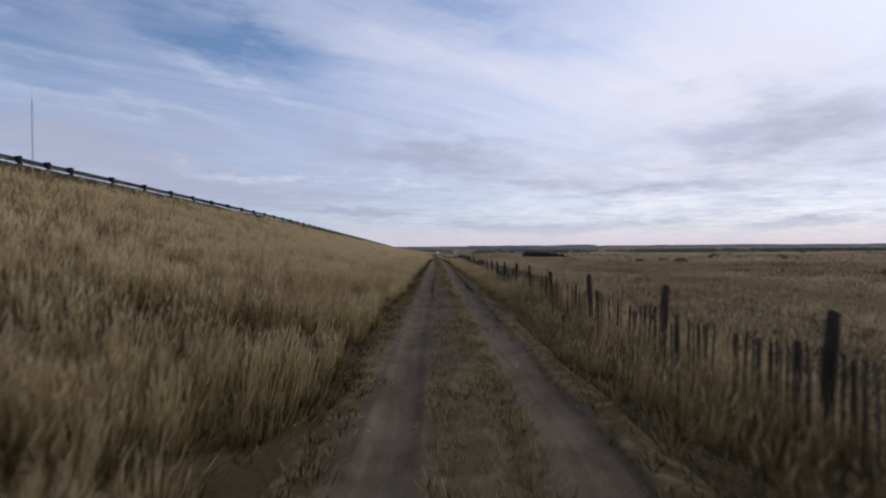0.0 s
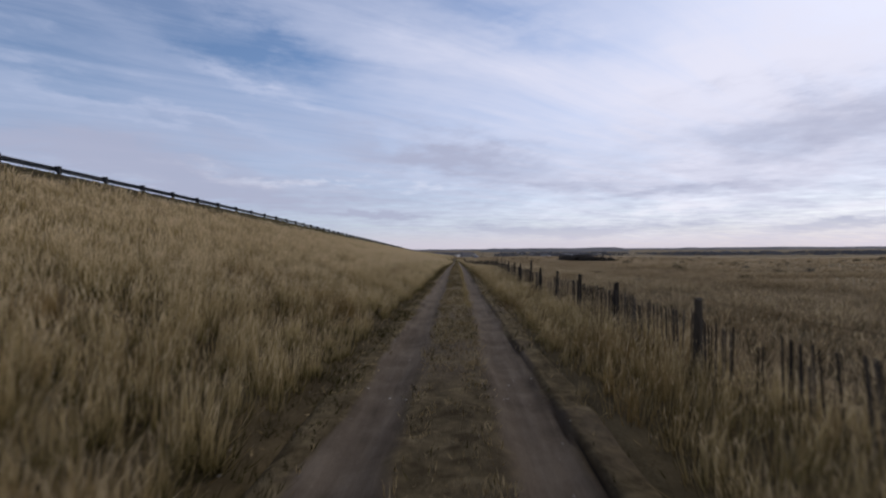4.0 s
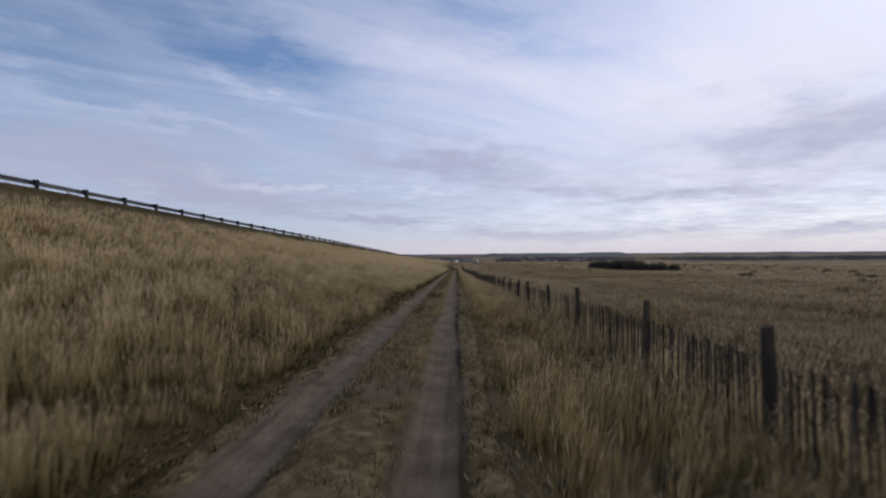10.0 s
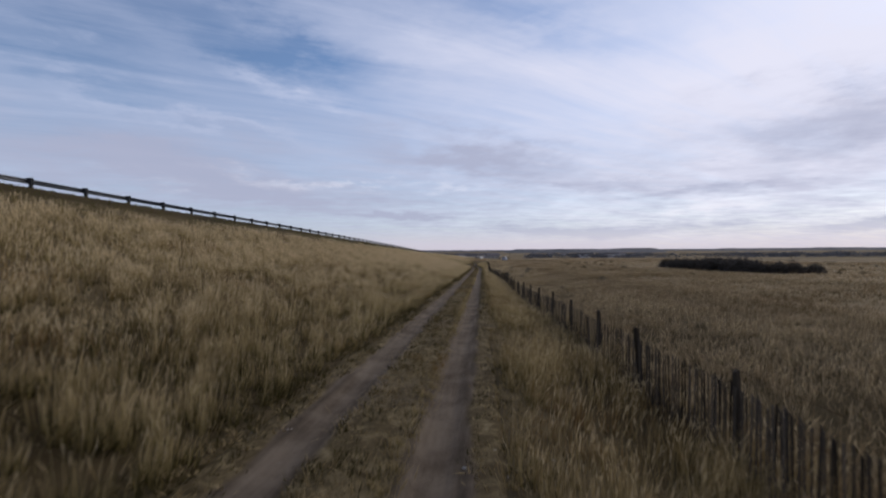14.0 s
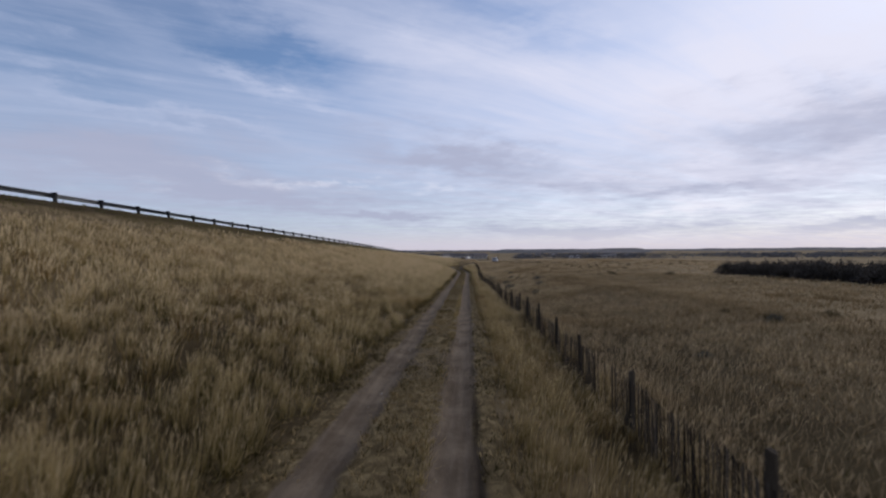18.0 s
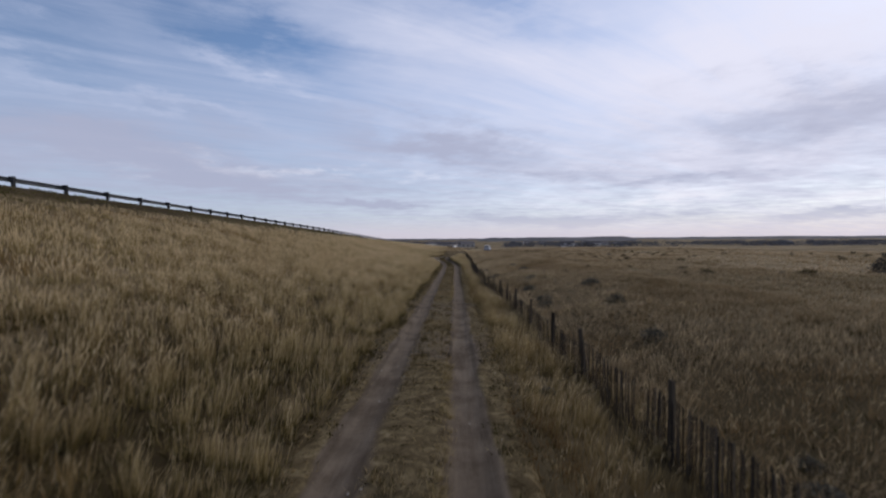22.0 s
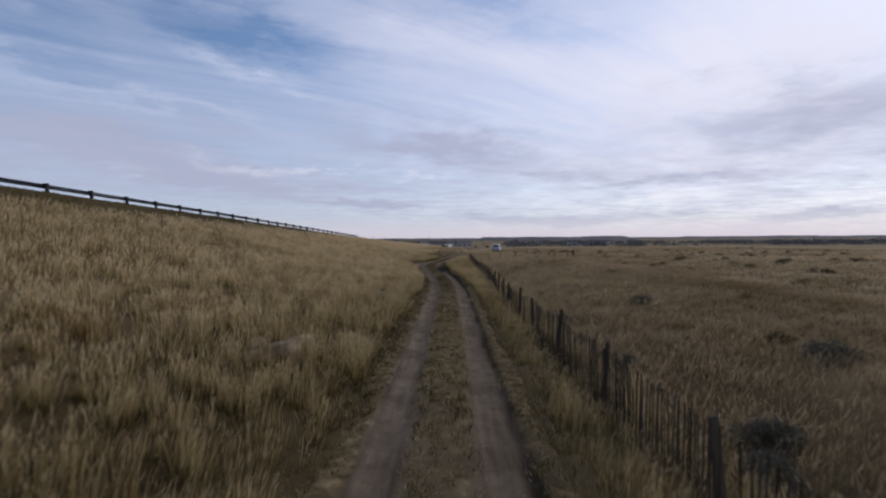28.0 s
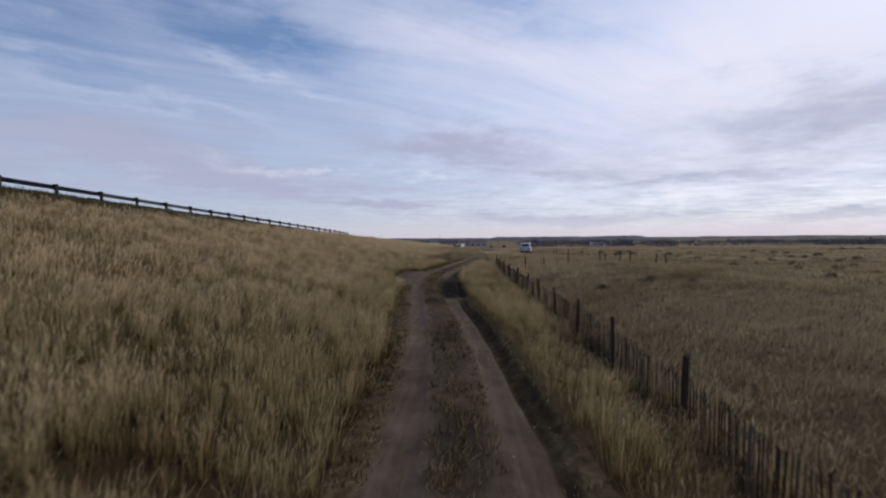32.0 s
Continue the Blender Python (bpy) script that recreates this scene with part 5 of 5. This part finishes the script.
for x, y, s in ((-17.3, 476.0, 0.75), (-11.2, 480.0, 0.6), (-3.2, 470.0, 0.9), (-1.2, 474.0, 0.7), (16.0, 455.0, 0.6), (24.0, 470.0, 0.7)):
    put_shrub(WILLOW[1], x, y, s, "dark leafless bush standing before the far town", "shrub", "bushes before the town", 0.1)

# ---------------------------------------------------------------- rocks and pebbles


def rock_mesh(seed, sx_, sy_, sz_):
    bm = bmesh.new()
    bmesh.ops.create_icosphere(bm, subdivisions=3, radius=1)
    for v in bm.verts:
        c = v.co.copy()
        k = 1 + 0.22 * noise.noise(c * 1.3 + Vector((seed, 0, 0))) + 0.08 * noise.noise(c * 4 + Vector((0, seed, 0)))
        c = Vector((math.copysign(abs(c.x) ** 0.5, c.x), math.copysign(abs(c.y) ** 0.5, c.y), math.copysign(abs(c.z) ** 0.38, c.z)))
        v.co = Vector((c.x * sx_, c.y * sy_, c.z * sz_)) * k
    return bm_mesh("rock", bm, M_ROCK)


for i, (x, y, a, b, c, rot) in enumerate(((-4.27, 210.95, 0.60, 0.36, 0.28, -8), (-4.02, 211.85, 0.42, 0.26, 0.31, 12), (-4.95, 210.9, 0.33, 0.24, 0.20, 25), (-4.65, 209.9, 0.42, 0.24, 0.16, -15), (-5.4, 210.4, 0.25, 0.2, 0.14, 5), (-4.6, 211.9, 0.30, 0.22, 0.13, 40), (-5.1, 219.6, 0.25, 0.2, 0.14, 12))):
    ob = new("rock", rock_mesh(i * 3.7, a, b, c))
    ob.matrix_world = pose(x, y, float(ground_z(x, y)) - c * 0.18, 4, -14, rot)
    tagged(ob, "pale weathered sandstone boulder half hidden in grass", "rock", "rocks on the bank")

n = 2600
px, py = rng.normal(0, 1.25, n), rng.uniform(-4, 270, n)
pu = px
pz = track_z(py) + rut_depth(pu, py) + 0.012
pr = np.abs(rng.normal(0.011, 0.008, n)) + 0.004
octa = np.array([[1, 0, 0], [-1, 0, 0], [0, 1, 0], [0, -1, 0], [0, 0, 0.7], [0, 0, -0.4]])
tri = np.array([[0, 2, 4], [2, 1, 4], [1, 3, 4], [3, 0, 4], [2, 0, 5], [1, 2, 5], [3, 1, 5], [0, 3, 5]])
co = (np.stack([px + track_x(py), py, pz], 1)[:, None, :] + octa[None] * pr[:, None, None] * rng.uniform(0.6, 1.4, (n, 6, 1))).reshape(-1, 3)
loops = (np.arange(n)[:, None, None] * 6 + tri[None]).ravel()
tagged(new("pebbles", raw_mesh("pebbles", co, loops, np.arange(n * 8) * 3, M_PEBBLE)), "small pale pebbles scattered on the track", "pebbles", kind="stuff")
for x, y, r in ((-1.15, 97.3, 0.07), (-1.2, 257.0, 0.07), (-1.35, 30.2, 0.06), (-1.55, 50.0, 0.05), (0.62, 171.0, 0.05)):
    ob = new("stone", rock_mesh(x * 9 + y, r, r * 0.8, r * 0.5))
    ob.matrix_world = pose(x, y, float(track_z(y)) - 0.03, 0, 0, 30)
    tagged(ob, "small white stone lying on the dirt track", "stone", "stones on the track")

# ---------------------------------------------------------------- vehicle parked beyond the fence corner
VX, VY = 11.8, 307.0
car = empty("parked_van", pose(VX, VY, float(ground_z(VX, VY)) - 0.02, 0, 0, -14) @ Matrix.Scale(0.9, 4))
tagged(car, "white van with dark windows and pale grey-blue lower body", "van")


def car_part(name, sx_, sy_, sz_, at, mat_, bev=0.05, label="", parent=None):
    bm = box_bm(sx_, sy_, sz_, 0, bev)
    return part(name, bm_mesh(name, bm, mat_), parent or car, label, Matrix.Translation(at))


body = car_part("body", 1.95, 4.6, 0.95, (0, 2.3, 0.42), M_GREYBLUE, 0.12, "pale grey-blue lower body")
cabin = car_part("cabin", 1.82, 3.3, 0.85, (0, 1.75, 1.33), M_WHITE, 0.16)
car_part("rear_window", 1.45, 0.03, 0.50, (0, 0.085, 1.5), M_DARKGLASS, 0.008, "dark rear window")
for sx_ in (-0.92, 0.92):
    car_part("side_window", 0.03, 2.3, 0.46, (sx_, 1.9, 1.52), M_DARKGLASS, 0.008, "dark side window")
    car_part("tail_light", 0.14, 0.04, 0.4, (sx_ * 0.95, -0.01, 0.85), M_REDLIGHT, 0.01, "red tail light")
car_part("windscreen", 1.5, 0.03, 0.55, (0, 3.41, 1.5), M_DARKGLASS, 0.008, "windscreen")
car_part("bumper", 1.9, 0.16, 0.22, (0, -0.06, 0.42), M_RUBBER, 0.03, "black bumper")
car_part("number_plate", 0.4, 0.02, 0.14, (0, -0.02, 0.75), M_WHITE, 0.004)
for wx in (-0.84, 0.84):
    for wy in (0.95, 3.7):
        bm = bmesh.new()
        bmesh.ops.create_cone(bm, cap_ends=True, segments=20, radius1=0.36, radius2=0.36, depth=0.24)
        w = part("wheel", bm_mesh("wheel", bm, M_RUBBER), car, m=pose(wx, wy, 0.36, 0, 90, 0))
        bm = bmesh.new()
        bmesh.ops.create_cone(bm, cap_ends=True, segments=16, radius1=0.2, radius2=0.2, depth=0.26)
        part("rim", bm_mesh("rim", bm, M_RAIL), w, "steel rim")

# ---------------------------------------------------------------- mast beyond the road
MX, MY, MH = -149.0, 166.0, 53.0
mast_z = float(ground_z(MX, MY))
mast = empty("radio_mast", Matrix.Translation((MX, MY, mast_z)))
tagged(mast, "slender grey lattice radio mast beyond the road", "radio mast")


def strut_mesh(name, pairs, r):
    co, faces = [], []
    for p, q_ in pairs:
        p, q_ = Vector(p), Vector(q_)
        d = (q_ - p).normalized()
        s = d.orthogonal().normalized() * r
        t = d.cross(s)
        b = len(co)
        co += [tuple(c + o) for c in (p, q_) for o in (s, -0.5 * s + 0.87 * t, -0.5 * s - 0.87 * t)]
        faces += [(b + i, b + (i + 1) % 3, b + 3 + (i + 1) % 3, b + 3 + i) for i in range(3)]
    return mesh_from(name, co, faces, M_MAST)


legs = [(0.34 * math.cos(a), 0.34 * math.sin(a)) for a in (0.5, 2.6, 4.7)]
MT = MH + 4 - mast_z
for lx, ly in legs:
    part("leg", strut_mesh("leg", [((lx, ly, -1), (lx * 0.6, ly * 0.6, MT))], 0.05), mast)
br = []
for k in range(int(MT / 1.2)):
    z = k * 1.2
    for i in range(3):
        a, b = legs[i], legs[(i + 1) % 3]
        br.append(((*a, z), (*b, z + 1.2)))
part("bracing", strut_mesh("bracing", br, 0.025), mast)
part("antenna", strut_mesh("antenna", [((0, 0, MT - 0.5), (0, 0, MT + 5))], 0.035), mast)

# ---------------------------------------------------------------- distance: town, trees, ridges


def house(x, y, w, d, h, rot):
    e = empty("house", pose(x, y, float(ground_z(x, y)) - 0.2, 0, 0, rot))
    part("wall", bm_mesh("wall", box_bm(w, d, h, 0), M_HOUSE), e)
    o = 0.4
    co = [(-w / 2 - o, -d / 2 - o, h), (w / 2 + o, -d / 2 - o, h), (w / 2 + o, d / 2 + o, h), (-w / 2 - o, d / 2 + o, h), (-w / 2 - o, 0, h + d * 0.28), (w / 2 + o, 0, h + d * 0.28)]
    part("roof", mesh_from("roof", co, [(0, 1, 5, 4), (2, 3, 4, 5), (0, 4, 3), (1, 2, 5), (3, 2, 1, 0)], M_ROOF), e)
    for i in range(3):
        part("window", bm_mesh("window", box_bm(1.1, 0.08, 1.1, 1.0), M_DARKGLASS), e, m=Matrix.Translation((-w / 3 + i * w / 3, -d / 2 - 0.03, 0)))
    return tagged(e, "small distant house with a dark pitched roof", "house", "houses of the far town")


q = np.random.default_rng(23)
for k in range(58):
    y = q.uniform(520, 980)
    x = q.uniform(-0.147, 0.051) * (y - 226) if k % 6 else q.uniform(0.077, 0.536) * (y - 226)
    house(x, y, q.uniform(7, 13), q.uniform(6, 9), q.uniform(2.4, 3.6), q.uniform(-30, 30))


def far_trees(name, label, spots, n_each, size, seed):
    q = np.random.default_rng(seed)
    out = []
    for x, y, r, h in spots:
        c = leaf_cloud(n_each, r, h, size * h, int(q.integers(1000)))
        c[:, 0] += x
        c[:, 1] += y
        c[:, 2] += float(ground_z(x, y)) - 0.3
        out.append(c)
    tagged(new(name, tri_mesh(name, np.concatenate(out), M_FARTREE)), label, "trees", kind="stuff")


q = np.random.default_rng(31)
spots = []
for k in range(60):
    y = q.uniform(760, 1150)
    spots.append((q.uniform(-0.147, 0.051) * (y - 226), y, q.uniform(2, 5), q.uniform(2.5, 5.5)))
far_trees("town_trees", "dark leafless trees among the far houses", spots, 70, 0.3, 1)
spots = []
for k in range(1100):
    y = q.uniform(500, 1150)
    a = q.uniform(0.13, 1.7)
    if value_noise(a * 780, y * 0.5, 70, 71) < -0.25 - 0.5 * float(ease((a - 0.45) / 0.4)):
        continue
    spots.append((a * (y - 200), y, q.uniform(4, 12), q.uniform(2.5, 6.0)))
far_trees("river_trees", "dark belt of leafless trees across the far plain", spots, 60, 0.3, 2)


def ridge(name, x0, x1, y, base, top, seed, depth=160, mat_=None):
    n = 160
    x = np.linspace(x0, x1, n)
    endf = ease((x - x0) / (0.12 * (x1 - x0))) * ease((x1 - x) / (0.035 * (x1 - x0)))
    h = base + (top - base) * endf * (0.9 + 0.1 * value_noise(x, 0, 120, seed)) + 1.2 * value_noise(x, 0, 30, seed + 1)
    X = np.stack([x] * 4)
    Yr = np.stack([0 * x + y - depth, 0 * x + y - depth * 0.25, 0 * x + y, 0 * x + y + depth])
    Zr = np.stack([0 * x + base - 6, base + (h - base) * 0.55, h, h])
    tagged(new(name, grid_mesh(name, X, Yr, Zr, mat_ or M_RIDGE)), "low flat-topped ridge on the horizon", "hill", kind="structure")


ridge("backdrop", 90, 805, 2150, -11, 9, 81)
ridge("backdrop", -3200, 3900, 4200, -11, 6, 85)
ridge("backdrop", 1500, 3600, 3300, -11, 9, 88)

# ant mound on the bank
n = 15
AX, AY = np.meshgrid(np.linspace(-0.62, 0.62, n), np.linspace(-0.42, 0.42, n))
ar = np.sqrt((AX / 0.62) ** 2 + (AY / 0.42) ** 2) + 0.16 * value_noise(AX, AY, 0.3, 96)
AZ = 0.10 * np.cos(np.clip(ar, 0, 1) * 1.57) - 0.12 * np.clip(ar - 0.9, 0, 1) + 0.012 * value_noise(AX, AY, 0.12, 95)
tagged(new("ant_mound", grid_mesh("ant_mound", AX - 7.1, AY + 152.5, AZ + ground_z(AX - 7.1, AY + 152.5) + 0.01, M_SAND)), "low pale sandy ant mound in the bank grass", "mound")

# two wooden utility poles by the far town
bm = bmesh.new()
bmesh.ops.create_cone(bm, cap_ends=True, segments=8, radius1=0.16, radius2=0.10, depth=10, matrix=Matrix.Translation((0, 0, 5)))
pole_me = bm_mesh("pole", bm, M_POST)
arm_me = bm_mesh("crossarm", box_bm(2.4, 0.12, 0.14, 9.2, 0.01), M_POST)
for x, y in ((-75.0, 640.0), (-20.0, 660.0), (40.0, 700.0)):
    e = empty("utility_pole", pose(x, y, float(ground_z(x, y)) - 0.1, 0, 0, 12))
    part("pole", pole_me, e)
    part("crossarm", arm_me, e)
    tagged(e, "dark wooden utility pole near the far town", "utility pole", "poles by the far town")

# white plastic bag blown against the back of the laths
n = 12
PX, PZ = np.meshgrid(np.linspace(0, 0.27, n), np.linspace(0, 0.16, n))
PZ = PZ * (0.75 + 0.35 * value_noise(PX, 0 * PX, 0.08, 94))
PY = 0.05 * value_noise(PX, PZ, 0.09, 97) + 0.03 * value_noise(PX, PZ, 0.035, 98)
by_ = 20.5
bag_me = grid_mesh("plastic_bag", fence_x(by_) + 0.10 + PY, by_ + PX + 0.03 * value_noise(PX, PZ, 0.1, 99), fence_top(by_) - 0.56 + PZ - 0.05 * PX, M_PLASTIC)
tagged(new("plastic_bag", bag_me), "torn white plastic bag caught on the lath fence", "plastic bag")
